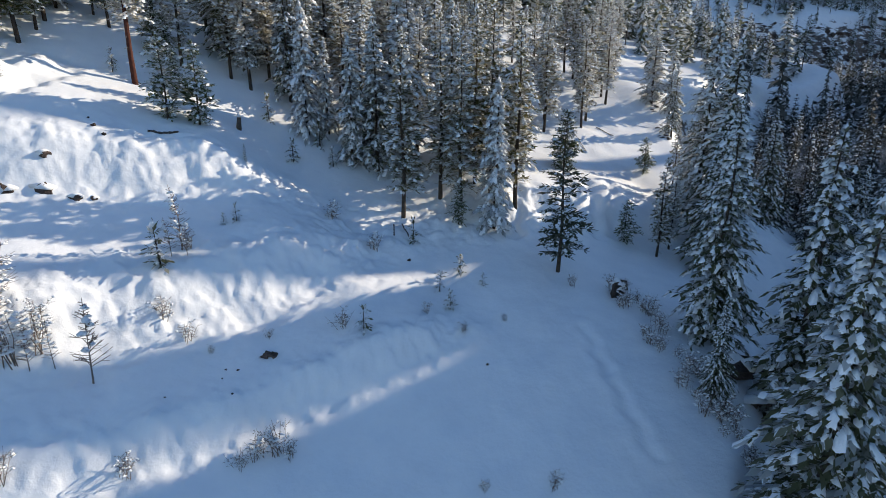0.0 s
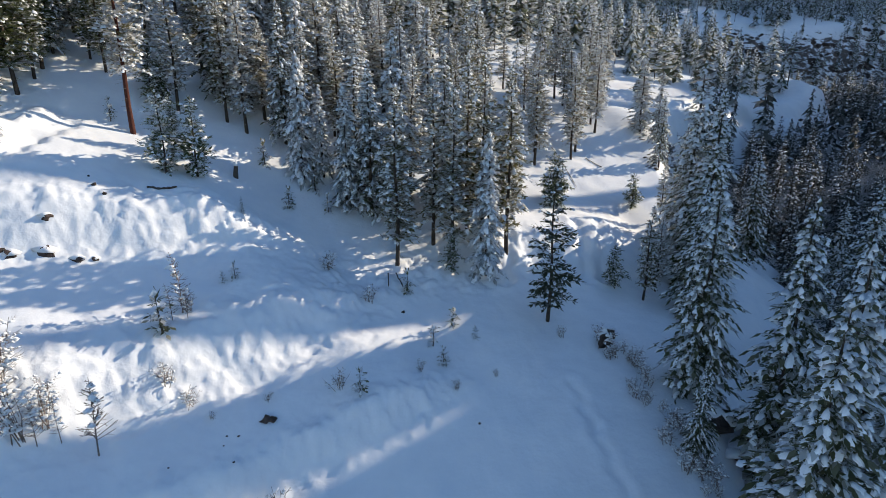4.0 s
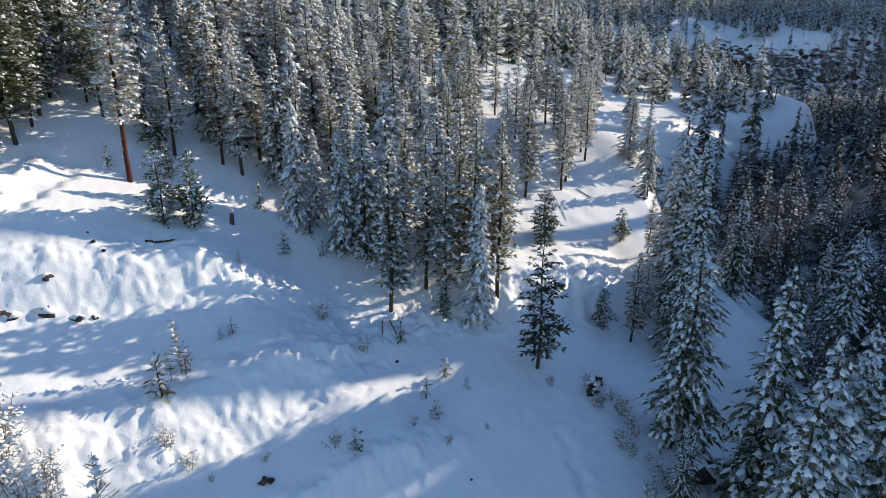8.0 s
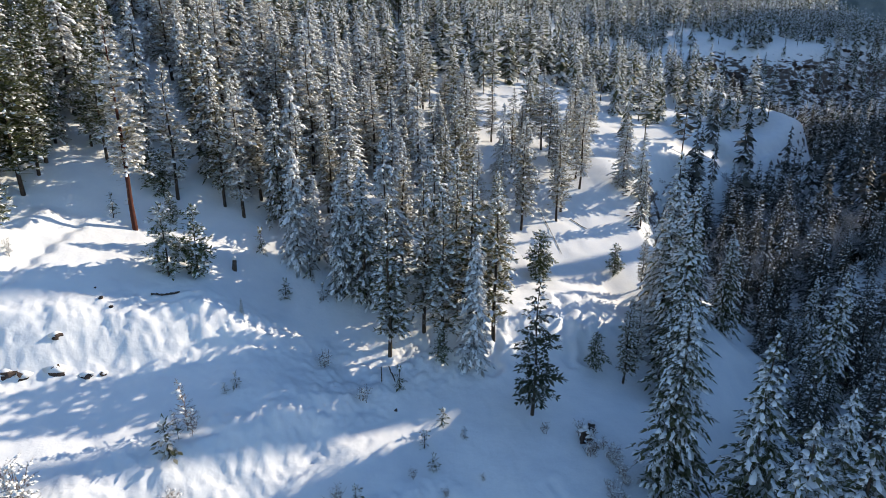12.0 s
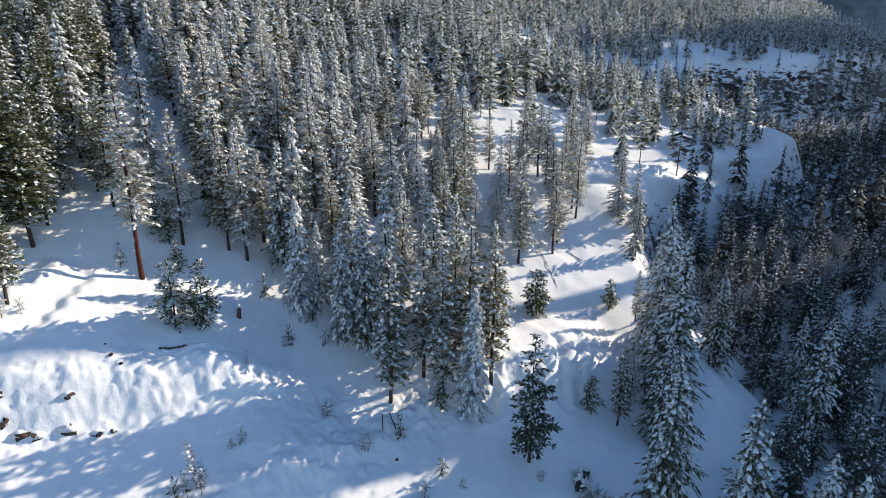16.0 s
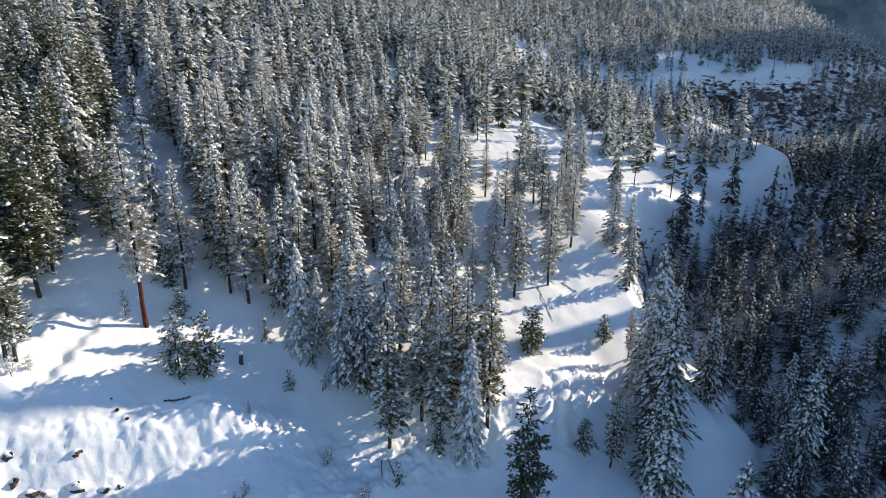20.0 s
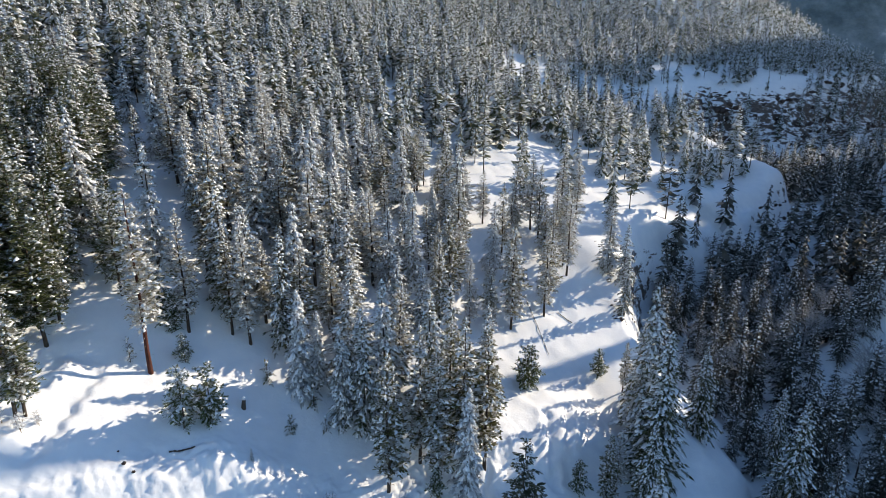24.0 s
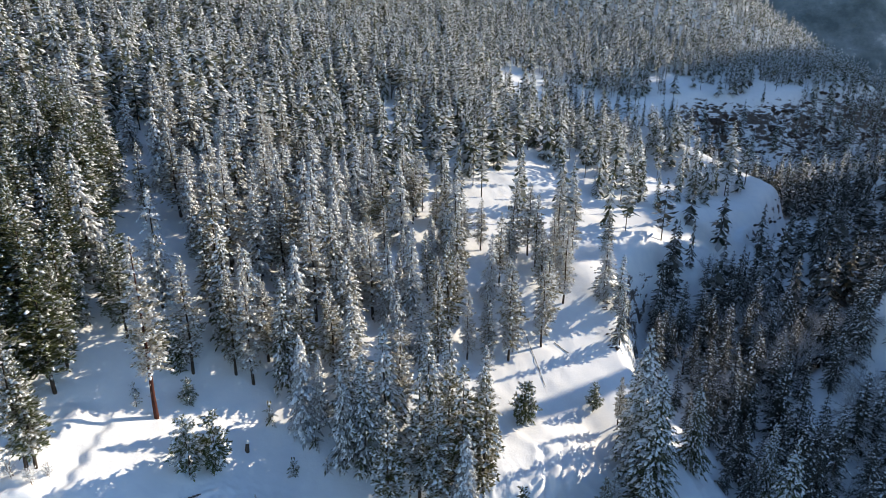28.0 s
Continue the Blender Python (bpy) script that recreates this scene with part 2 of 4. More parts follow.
def bank_face(x, y):
    """1 on the broken snow of a cut bank, 0 away from it."""
    z = 0 * x
    for (x0, y0), (x1, y1), w, h, fade in BANKS:
        n = math.hypot(x1 - x0, y1 - y0)
        dx, dy = (x1 - x0) / n, (y1 - y0) / n
        v, u = (x - x0) * dx + (y - y0) * dy, -(x - x0) * dy + (y - y0) * dx
        z = z + ease(-25, -14, v) * (1 - ease(n - 3, n + 4, v)) * np.exp(-(((u - 0.6 * w) / (0.62 * w + 0.5)) ** 2))
    return np.clip(z, 0, 1)


def rim_distance(x, y):
    """Metres beyond the rim, towards the gorge (minus: on the hill)."""
    best, side = np.full(x.shape, 1e9), np.zeros(x.shape)
    for (ax, ay), (bx, by) in zip(RIM[:-1], RIM[1:]):
        dx, dy = bx - ax, by - ay
        t = np.clip(((x - ax) * dx + (y - ay) * dy) / (dx * dx + dy * dy), 0, 1)
        px, py = x - ax - t * dx, y - ay - t * dy
        d = np.hypot(px, py)
        s = np.where(px * dy - py * dx > 0, 1.0, -1.0)
        near = d < best - 1e-6
        best, side = np.where(near, d, best), np.where(near, s, side)
    return best * side


def ground(x, y):
    x, y = np.asarray(x, float), np.asarray(y, float)
    z = -4.730 + -0.15258 * x + 0.31973 * y
    for cx, cy, r, h in HILLS:
        z = z + h * np.exp(-((x - cx) ** 2 + (y - cy) ** 2) / (2 * r * r))
    z = np.where(z > 85, 85 + 62 * np.tanh((z - 85) / 62), z)
    z = z + 95 * np.exp(-((x - 205) ** 2 + (y - 700) ** 2) / (2 * 130.0 ** 2))
    # the valley's end sinks; an unseen hill beyond, added to shade the far cliff
    z = z - 95 * ease(330, 480, x) * ease(360, 460, y) - 130 * ease(330, 480, x) * ease(560, 740, y)
    z = z + 330 * np.exp(-((x - 625) ** 2 + (y - 553) ** 2) / (2 * 62.0 ** 2))
    z = z + bank_rise(x, y)
    # the crest of the far spur, falling to a hollow on its near side
    for (ax, ay), (bx, by) in zip(CREST[:-1], CREST[1:]):
        dx, dy = bx - ax, by - ay
        t = np.clip(((x - ax) * dx + (y - ay) * dy) / (dx * dx + dy * dy), 0, 1)
        q = np.hypot(x - ax - t * dx, y - ay - t * dy)
        z = z + 1.9 * np.exp(-((q / 7.0) ** 2)) * (1 - 0.35 * np.exp(-((q / 2.0) ** 2)))
    far = ease(60, 260, np.hypot(x, y))
    d = rim_distance(x, y)
    wood = ease(0, 6, y - 60 - 0.25 * np.abs(x + 5)) * (1 - far)
    z = z + 0.10 * lumps(x, y, 2.2, 1.0) + 0.35 * wood * lumps(x, y, 4.5, 2.0) + far * 2.2 * lumps(x, y, 26, 0.4)
    # snow clods on the cut banks
    clod = bank_face(x, y) + 0.7 * np.exp(-(((x + 41.3) / 1.6) ** 2)) * ease(44, 47, y) * (1 - ease(55, 60, y))
    z = z + clod * (0.22 * np.abs(lumps(x, y, 0.32, 3.0)) + 0.42 * np.abs(lumps(x, y, 0.8, 5.0)) + 0.5 * lumps(x, y, 1.9, 1.0))
    for (ax, ay), (bx, by), w, h in RUTS:
        dx, dy = bx - ax, by - ay
        t = np.clip(((x - ax) * dx + (y - ay) * dy) / (dx * dx + dy * dy), 0, 1)
        q = np.hypot(x - ax - t * dx + 0.25 * np.sin(2.5 * y), y - ay - t * dy)
        z = z - h * np.exp(-((q / w) ** 2)) + 0.4 * h * np.exp(-(((q - 2 * w) / w) ** 2))
    floor = -11 + 0.105 * np.clip(y, -50, 260) + 0.8 * lumps(x, y, 9, 1.5)
    # rock falls away to the gorge in ledges; the far spur is gentler
    tip = np.exp(-((x - 146) ** 2 + (y - 205) ** 2) / (2 * 22.0 ** 2))
    steep = 0.75 + 1.5 * (ease(75, 108, y) - ease(118, 140, y)) + 1.6 * tip + 0.35 * ease(250, 330, y) + 0.3 * lumps(x, y, 13, 0.7) * (1 - ease(200, 300, y))
    drop = np.clip(d, 0, None)
    cut = z - steep * drop - 1.2 * np.clip(d - 7, 0, None) * (1 - ease(62, 80, y))
    cut = cut + ease(1, 6, drop) * ease(85, 110, y) * (1.3 * np.sin(cut * 1.1 + 3 * lumps(x, y, 17, 0.3)) + 0.9 * lumps(x, y, 6.5, 2.2))
    cut = cut + ease(1, 8, drop) * ease(120, 150, y) * (1 - ease(230, 290, y)) * (2.0 * lumps(x, y, 5.0, 6.0) + 2.2 * lumps(x, y, 11.0, 2.0))
    cut = np.maximum(cut, np.minimum(floor, z))
    # unseen ridge across the gorge, added to keep the sun off it
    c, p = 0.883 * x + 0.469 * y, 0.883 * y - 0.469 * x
    shade_ridge = floor + 52.3 * np.exp(-(((c - 168) / 33) ** 2)) * (1 - ease(41, 52, p))
    # teeth and notches of its crest shape the sun streaks on the benches
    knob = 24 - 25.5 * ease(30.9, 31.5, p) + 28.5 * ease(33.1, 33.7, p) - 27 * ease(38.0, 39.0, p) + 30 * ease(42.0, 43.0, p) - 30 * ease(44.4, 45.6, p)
    shade_ridge = shade_ridge + np.maximum(knob + 4, 0) * np.exp(-(((c - 163) / 9) ** 2)) * ease(-40, 0, p) * (1 - ease(50, 60, p))
    shade_ridge = shade_ridge + np.exp(-(((c - 314) / 36) ** 2)) * 88 * ease(56, 72, p) * (1 - ease(90, 108, p))
    # an unseen tower and a shoulder farther along that ridge, added as sun blockers
    shade_ridge = shade_ridge + 130 * np.exp(-(((c - 250) / 22) ** 2)) * ease(56.6, 57.6, p) * (1 - ease(60.0, 61.0, p))
    shade_ridge = shade_ridge + 118 * np.exp(-(((c - 425) / 30) ** 2)) * ease(90, 97, p) * (1 - ease(120, 130, p))
    z = np.where(d > 0, np.maximum(cut, np.where(d > 20, shade_ridge, -99)), z)
    return z


def gz(x, y):
    return float(ground(np.array([x]), np.array([y]))[0])


# ---- end of terrain ----
def mesh_of(name, verts, faces, mats, index=None, smooth=False):
    me = bpy.data.meshes.new(name)
    me.from_pydata(verts, [], faces)
    for m in mats:
        me.materials.append(m)
    if index is not None:
        me.polygons.foreach_set("material_index", index)
    if smooth:
        me.polygons.foreach_set("use_smooth", [True] * len(me.polygons))
    me.update()
    return me


def spread(near0, near1, step, far0, far1, grow):
    """Grid lines: even between near0 and near1, then ever wider to far0 and far1."""
    mid = list(np.arange(near0, near1 + step / 2, step))
    up, s = [mid[-1]], step
    while up[-1] < far1:
        s *= grow
        up.append(up[-1] + s)
    down, s = [mid[0]], step
    while down[-1] > far0:
        s *= grow
        down.append(down[-1] - s)
    return np.array(down[:0:-1] + mid + up[1:])


gx = spread(-36, 10, 0.22, -2500, 2800, 1.027)
gy = spread(22, 54, 0.22, -500, 2800, 1.022)
gx = np.unique(np.concatenate([gx[(gx < 112) | (gx > 148)], np.arange(112, 148, 0.9), np.arange(170, 214, 1.6)]))
gy = np.unique(np.concatenate([gy[(gy < 92) | (gy > 124)], np.arange(92, 124, 0.9), np.arange(146, 186, 1.6)]))
GX, GY = np.meshgrid(gx, gy)
GZ = ground(GX, GY)
nx, ny = len(gx), len(gy)
ids = np.arange(nx * ny).reshape(ny, nx)
quads = np.stack([ids[:-1, :-1], ids[:-1, 1:], ids[1:, 1:], ids[1:, :-1]], -1).reshape(-1, 4)
ground_ob = new("ground", mesh_of("ground", np.stack([GX, GY, GZ], -1).reshape(-1, 3).tolist(), quads.tolist(), [GROUND], smooth=True))
tagged(ground_ob, "snow-covered hillside with old road benches and a rocky gorge", "ground", kind="structure")


# ---- trees ----
class Soup:
    """Vertices and faces of one part."""

    def __init__(self):
        self.v, self.f = [], []

    def add(self, verts, faces):
        k = len(self.v)
        self.v.extend(verts)
        self.f.extend(tuple(k + i for i in f) for f in faces)

    def tube(self, pts, radii, sides=5):
        k = len(self.v)
        for (x, y, z), r in zip(pts, radii):
            for i in range(sides):
                a = 6.2832 * i / sides
                self.v.append((x + r * math.cos(a), y + r * math.sin(a), z))
        for j in range(len(pts) - 1):
            for i in range(sides):
                n = (i + 1) % sides
                self.f.append((k + j * sides + i, k + j * sides + n, k + (j + 1) * sides + n, k + (j + 1) * sides + i))

    def stick(self, a, b, r):
        """A thin three-sided twig from a to b."""
        a, b = Vector(a), Vector(b)
        w = (b - a).normalized()
        s = w.cross(Vector((0.3, 0.2, 1))).normalized()
        u = w.cross(s)
        k = len(self.v)
        for p, q in ((a, r), (b, r * 0.45)):
            for c in (0, 2.094, 4.189):
                self.v.append(tuple(p + q * (math.cos(c) * s + math.sin(c) * u)))
        self.f += [(k, k + 1, k + 4, k + 3), (k + 1, k + 2, k + 5, k + 4), (k + 2, k, k + 3, k + 5)]

    def lump(self, c, ux, uy, r0, r1, h, rng, sides=6, fall=-0.12):
        """A low snow cushion round c, long along (ux, uy)."""
        k = len(self.v)
        x, y, z = c
        for i in range(sides):
            a = 6.2832 * i / sides
            q = rng.uniform(0.75, 1.2)
            p, s = r0 * q * math.cos(a), r1 * q * math.sin(a)
            self.v.append((x + p * ux - s * uy, y + p * uy + s * ux, z - h * 0.5 * rng.uniform(0.4, 1.3) + fall * p))
        self.v.append((x, y, z + h * rng.uniform(0.7, 1.2)))
        self.v.append((x, y, z - h * 0.5))
        for i in range(sides):
            n = (i + 1) % sides
            self.f += [(k + i, k + n, k + sides), (k + n, k + i, k + sides + 1)]

    def data(self, name, mat, smooth=False):
        return mesh_of(name, self.v, self.f, [mat], smooth=smooth)


def blade(soup, p, way, side, length, width):
    """One flat kite of needles."""
    x, y, z = p
    a, b = (x + way[0] * length * 0.45, y + way[1] * length * 0.45, z + way[2] * length * 0.45), (x + way[0] * length, y + way[1] * length, z + way[2] * length)
    soup.add([p, (a[0] + side[0] * width, a[1] + side[1] * width, a[2] + side[2] * width), b, (a[0] - side[0] * width, a[1] - side[1] * width, a[2] - side[2] * width)], [(0, 1, 2, 3)])


def pad(soup, at, q0, q1, side, wide, thick, rng, sag):
    """A cushion of snow lying along a bough from q0 to q1, bowed over it."""
    k = len(soup.v)
    sx, sy = side
    x, y, z = at(q0)
    soup.v.append((x, y, z))
    for t in (0.2, 0.52, 0.82):
        x, y, z = at(q0 + (q1 - q0) * t)
        w, h, o = wide * rng.uniform(0.6, 1.25), thick * rng.uniform(0.7, 1.3), wide * rng.uniform(-0.3, 0.3)
        x, y = x + sx * o, y + sy * o
        soup.v += [(x + sx * w, y + sy * w, z - sag * w * rng.uniform(0.6, 1.5)), (x, y, z + h), (x - sx * w, y - sy * w, z - sag * w * rng.uniform(0.6, 1.5))]
    x, y, z = at(q1)
    soup.v.append((x, y, z - thick * 0.9))
    soup.f += [(k, k + 1, k + 2), (k, k + 2, k + 3), (k + 7, k + 10, k + 8), (k + 8, k + 10, k + 9)]
    for j in (k + 1, k + 4):
        soup.f += [(j, j + 3, j + 4, j + 1), (j + 1, j + 4, j + 5, j + 2)]


def crown_profile(shape, f):
    """Width of the crown at the share f of its height."""
    if shape == "fir":
        return (1 - f) ** 0.8 * min(1.0, 0.8 + 1.2 * f)
    if shape == "pine":
        return min(1.0, 0.62 + 1.5 * f) * (1 - f ** 1.9) ** 0.95
    return min(1.0, 0.55 + 2.2 * f) * (1 - f) ** 0.6


def conifer(seed, height, clear, radius, shape="fir", snow=0.5, gap=0.42, arms=6, lean=0.0, droop=0.35, dead=0, frond=1.0, slab=1.0, thin=0.1):
    """A conifer at the origin: trunk, crown and snow load as three meshes. Its boughs carry feathered fronds and cushions of snow."""
    rng = random.Random(seed)
    trunk, crown, load = Soup(), Soup(), Soup()
    r0 = 0.02 + 0.011 * height
    la = rng.uniform(0, 6.28)
    bend = lambda h: (lean * h * math.cos(la) + 0.09 * math.sin(h * 0.5 + seed), lean * h * math.sin(la) + 0.08 * math.cos(h * 0.4 + seed) - 0.08 * math.cos(seed), h)
    rings = [height * k / 8 for k in range(9)]
    trunk.tube([bend(h) for h in [-0.6] + rings[1:]], [r0 * 1.15] + [r0 * (1 - 0.95 * h / height) + 0.01 for h in rings[1:]], 7)
    h, bare = clear, rng.uniform(0, 6.28)
    while h < height - 0.25:
        f = (h - clear) / (height - clear)
        reach = radius * crown_profile(shape, f) + 0.16
        reach *= 0.9 + 0.14 * math.sin(h * 1.5 + seed) + 0.1 * math.sin(h * 3.7 + 2 * seed)
        n = max(3, round(arms * (1 - 0.4 * f)))
        turn = rng.uniform(0, 6.28)
        bx, by, _ = bend(h)
        for i in range(n):
            if rng.random() < thin:
                continue
            az = turn + 6.2832 * i / n + rng.uniform(-0.5, 0.5)
            c, s = math.cos(az), math.sin(az)
            L = reach * rng.uniform(0.62, 1.2) * (1 + 0.16 * math.cos(az - bare))
            up = (0.30 if shape != "fir" else 0.06) + 0.5 * f + rng.uniform(-0.12, 0.15)
            dr = droop * rng.uniform(0.5, 1.5) * (1 - 0.45 * f)
            h0 = h + gap * rng.uniform(-0.6, 0.6)
            at = lambda q: (bx + c * L * q, by + s * L * q, h0 + L * (up * q - (up * 0.35 + dr) * q * q))
            crown.stick(at(0), at(0.92), 0.014 + 0.007 * L)
            m = 2 + round(2.3 * L)
            for k in range(m):
                q = 0.16 + 0.80 * (k + rng.random() * 0.7) / m
                p = at(q)
                size = (0.27 + 0.15 * L) * (1.2 - 0.5 * q) * rng.uniform(0.75, 1.25) * frond
                for way in (-1, 1):
                    g = az + way * rng.uniform(0.5, 1.25)
                    dz = rng.uniform(-0.15, 0.45) if shape == "pine" else -rng.uniform(0.1, 0.8) * (0.4 + droop)
                    blade(crown, p, (math.cos(g), math.sin(g), dz), (-math.sin(g), math.cos(g), rng.uniform(-0.6, 0.6)), size * rng.uniform(0.85, 1.2), size * rng.uniform(0.17, 0.26))
                if rng.random() < 0.55:
                    g = az + rng.uniform(-0.5, 0.5)
                    blade(crown, p, (math.cos(g), math.sin(g), rng.uniform(-0.9, -0.2) if shape == "fir" else rng.uniform(0.1, 0.9)), (-math.sin(g), math.cos(g), 0.3), size, size * 0.22)
            e = at(0.9)
            blade(crown, e, (c, s, up - 1.8 * (up * 0.35 + dr)), (-s, c, rng.uniform(-0.3, 0.3)), 0.3 + 0.14 * L, 0.1 + 0.03 * L)
            q = rng.uniform(0.12, 0.35)
            while q < 0.95:
                long = rng.uniform(0.30, 0.75) * slab * (0.7 + 0.16 * L) / max(L, 0.6)
                if rng.random() < snow:
                    o = rng.uniform(-0.2, 0.2) * min(L, 2.2)
                    lift = lambda t, o=o: (at(t)[0] - s * o, at(t)[1] + c * o, at(t)[2] + 0.07 - 0.35 * abs(o))
                    pad(load, lift, q, min(q + long, 1.08), (-s, c), rng.uniform(0.11, 0.24) * slab * (0.95 + 0.05 * L), rng.uniform(0.06, 0.15) * slab, rng, 0.55 + 0.5 * droop)
                q += long * rng.uniform(0.7, 1.15)
        h += gap * rng.uniform(0.75, 1.25) * (1 - 0.25 * f)
    bx, by, _ = bend(height)
    for k in range(5):
        g = 1.26 * k + seed
        blade(crown, (bx, by, height - 0.5 + 0.08 * k), (math.cos(g) * 0.55, math.sin(g) * 0.55, 0.8), (-math.sin(g), math.cos(g), 0), 0.55, 0.1)
    if snow > 0.2:
        load.lump((bx, by, height + 0.02), 1, 0, 0.17, 0.15, 0.24, rng)
    for k in range(dead):
        hh, g = clear * rng.uniform(0.35, 1.0), rng.uniform(0, 6.28)
        bx, by, _ = bend(hh)
        crown.stick((bx, by, hh), (bx + math.cos(g) * rng.uniform(0.5, 1.4), by + math.sin(g) * rng.uniform(0.5, 1.4), hh - rng.uniform(-0.1, 0.4)), 0.025)
    return trunk, crown, load


def far_conifer(seed, height, clear, radius, gap, boughs, shape="fir", snow=0.6):
    """A plainer conifer for the far woods: a trunk, rings of overlapping boughs and the snow on them."""
    rng = random.Random(seed)
    trunk, crown, load = Soup(), Soup(), Soup()
    trunk.tube([(0, 0, -0.6), (0.1, 0, height * 0.95)], [0.17, 0.03], 3)
    h = clear
    while h < height - 0.2:
        f = (h - clear) / (height - clear)
        reach = (radius * crown_profile(shape, f) + 0.15) * (0.88 + 0.18 * math.sin(h * 1.3 + seed) + 0.12 * math.sin(h * 3.1 + 2 * seed))
        n, turn = max(3, round(boughs * (1 - 0.5 * f))), rng.uniform(0, 6.28)
        for i in range(n):
            a = turn + 6.2832 * i / n + rng.uniform(-0.35, 0.35)
            c, s, L = math.cos(a), math.sin(a), reach * rng.uniform(0.62, 1.22)
            z, fall = h + gap * rng.uniform(-0.5, 0.5), rng.uniform(0.15, 0.85) if shape == "fir" else rng.uniform(-0.35, 0.5)
            wide = 0.20 * L + 0.22 * gap
            mid, q = 0.6 * L, rng.uniform(-0.6, 0.6)
            crown.add([(0.1 * L * c, 0.1 * L * s, z + 0.2 * gap), (mid * c - wide * s, mid * s + wide * c, z - mid * fall * 0.8 + q * wide - 0.25 * wide),
                       (L * c, L * s, z - L * fall), (mid * c + wide * s, mid * s - wide * c, z - mid * fall * 0.8 - q * wide - 0.25 * wide)], [(0, 1, 2), (0, 2, 3)])
            if rng.random() < snow:
                u, v, w, o = L * rng.uniform(0.25, 0.5), L * rng.uniform(0.8, 1.05), wide * rng.uniform(0.5, 0.95), wide * rng.uniform(-0.5, 0.5)
                m = 0.55 * (u + v)
                load.add([(u * c - o * s, u * s + o * c, z - u * fall + 0.16), (m * c - (o + w) * s, m * s + (o + w) * c, z - m * fall - 0.1 * gap), (v * c - o * s, v * s + o * c, z - v * fall - 0.02),
                          (m * c - (o - w) * s, m * s + (o - w) * c, z - m * fall - 0.1 * gap), (m * c - o * s, m * s + o * c, z - m * fall + 0.14 + 0.16 * gap)], [(0, 1, 4), (1, 2, 4), (2, 3, 4), (3, 0, 4)])
        h += gap * rng.uniform(0.8, 1.2) * (1 - 0.25 * f)
    crown.add([(0.1, 0, height - 0.9), (-0.1, 0.12, height - 0.9), (0, 0, height + 0.4)], [(0, 1, 2)])
    return trunk, crown, load


def tree_thing(name, label, soups, bark, needles, snow=None, category="tree", group=""):
    """An Empty at the foot of the trunk with trunk, crown and snow load under it."""
    root = new(name)
    tagged(root, label, category, group)
    trunk = new("trunk", soups[0].data("trunk", bark, True))
    crown = new("crown", soups[1].data("crown", needles))
    trunk.parent = crown.parent = root
    if soups[2].f:
        load = new("snow_load", soups[2].data("snow_load", snow or SNOW_LOAD, True))
        load.parent = crown
        load["kind"] = "stuff"
    return root


def stand(x, y, size=1.0, turn=0.0, tilt=0.0, sink=0.05):
    return pose(x, y, gz(x, y) - sink, tilt, 0, turn) @ Matrix.Diagonal((size, size, size, 1))


# ---- kinds of tree ----
KINDS = {}


def kind_of_tree(key, name, label, bark, needles, variants, **shape):
    KINDS[key] = []
    for k in range(variants):
        seed = hash_of(key) + k
        KINDS[key].append([name, label, bark, needles, conifer(seed, **shape), None])


def hash_of(text):
    return sum((i + 3) * ord(c) for i, c in enumerate(text)) * 7


def plant(key, x, y, size=1.0, turn=None, variant=None, label=None, stretch=1.0, tilt=0.0):
    """A tree of a kind, standing at x, y. The first of each variant is built, the others share its meshes."""
    pick = random.Random(int(x * 97 + y * 1013))
    slot = KINDS[key][pick.randrange(len(KINDS[key])) if variant is None else variant]
    turn = pick.uniform(0, 360) if turn is None else turn
    m = stand(x, y, size, turn, tilt) @ Matrix.Diagonal((1, 1, stretch, 1))
    if slot[5] is None:
        slot[5] = tree_thing(slot[0], slot[1], slot[4], slot[2], slot[3], group=slot[0] + "s on the hillside")
        ob = slot[5]
        ob.matrix_basis = m
    else:
        ob = copy_thing(slot[5], Matrix())
        ob.matrix_basis = m
    if label:
        ob["label"] = label
    return ob


kind_of_tree("pine", "pine_tree", "tall pine with a bare trunk and snow-dusted crown", BARK, NEEDLES, 6, height=19, clear=3.0, radius=2.6, shape="pine", snow=0.72, gap=0.48, arms=6, droop=0.32, dead=9, frond=1.15, thin=0.2)
kind_of_tree("fir", "fir_tree", "tall fir with drooping branches under patchy snow", BARK, NEEDLES_DARK, 5, height=18, clear=1.4, radius=3.2, shape="fir", snow=0.88, gap=0.45, arms=6, droop=0.5, frond=1.12, thin=0.16)
kind_of_tree("green", "pine_tree", "broad green pine with light snow on its crown", BARK, NEEDLES_GREEN, 4, height=19, clear=3.0, radius=3.0, shape="pine", snow=0.38, gap=0.45, arms=6, droop=0.3, dead=5, slab=0.9, frond=1.22, thin=0.1)
kind_of_tree("redpine", "pine_tree", "pine with a bare red-barked trunk and high snowy crown", BARK_RED, NEEDLES, 1, height=23, clear=6.5, radius=2.8, shape="pine", snow=0.6, gap=0.46, arms=6, droop=0.3, dead=10, frond=1.15, thin=0.14)
kind_of_tree("frost", "snowy_fir", "slender young fir thickly coated with snow", BARK, FROSTED, 4, height=12, clear=0.8, radius=1.85, shape="fir", snow=0.95, gap=0.36, arms=6, droop=0.6, slab=1.1, frond=1.15)
kind_of_tree("spruce", "spruce_tree", "large spruce bowed by heavy snow at the gorge edge", BARK, NEEDLES_SPRUCE, 5, height=20, clear=0.8, radius=3.9, shape="fir", snow=0.6, gap=0.38, arms=7, droop=0.6, slab=1.0, frond=0.78, thin=0.1)
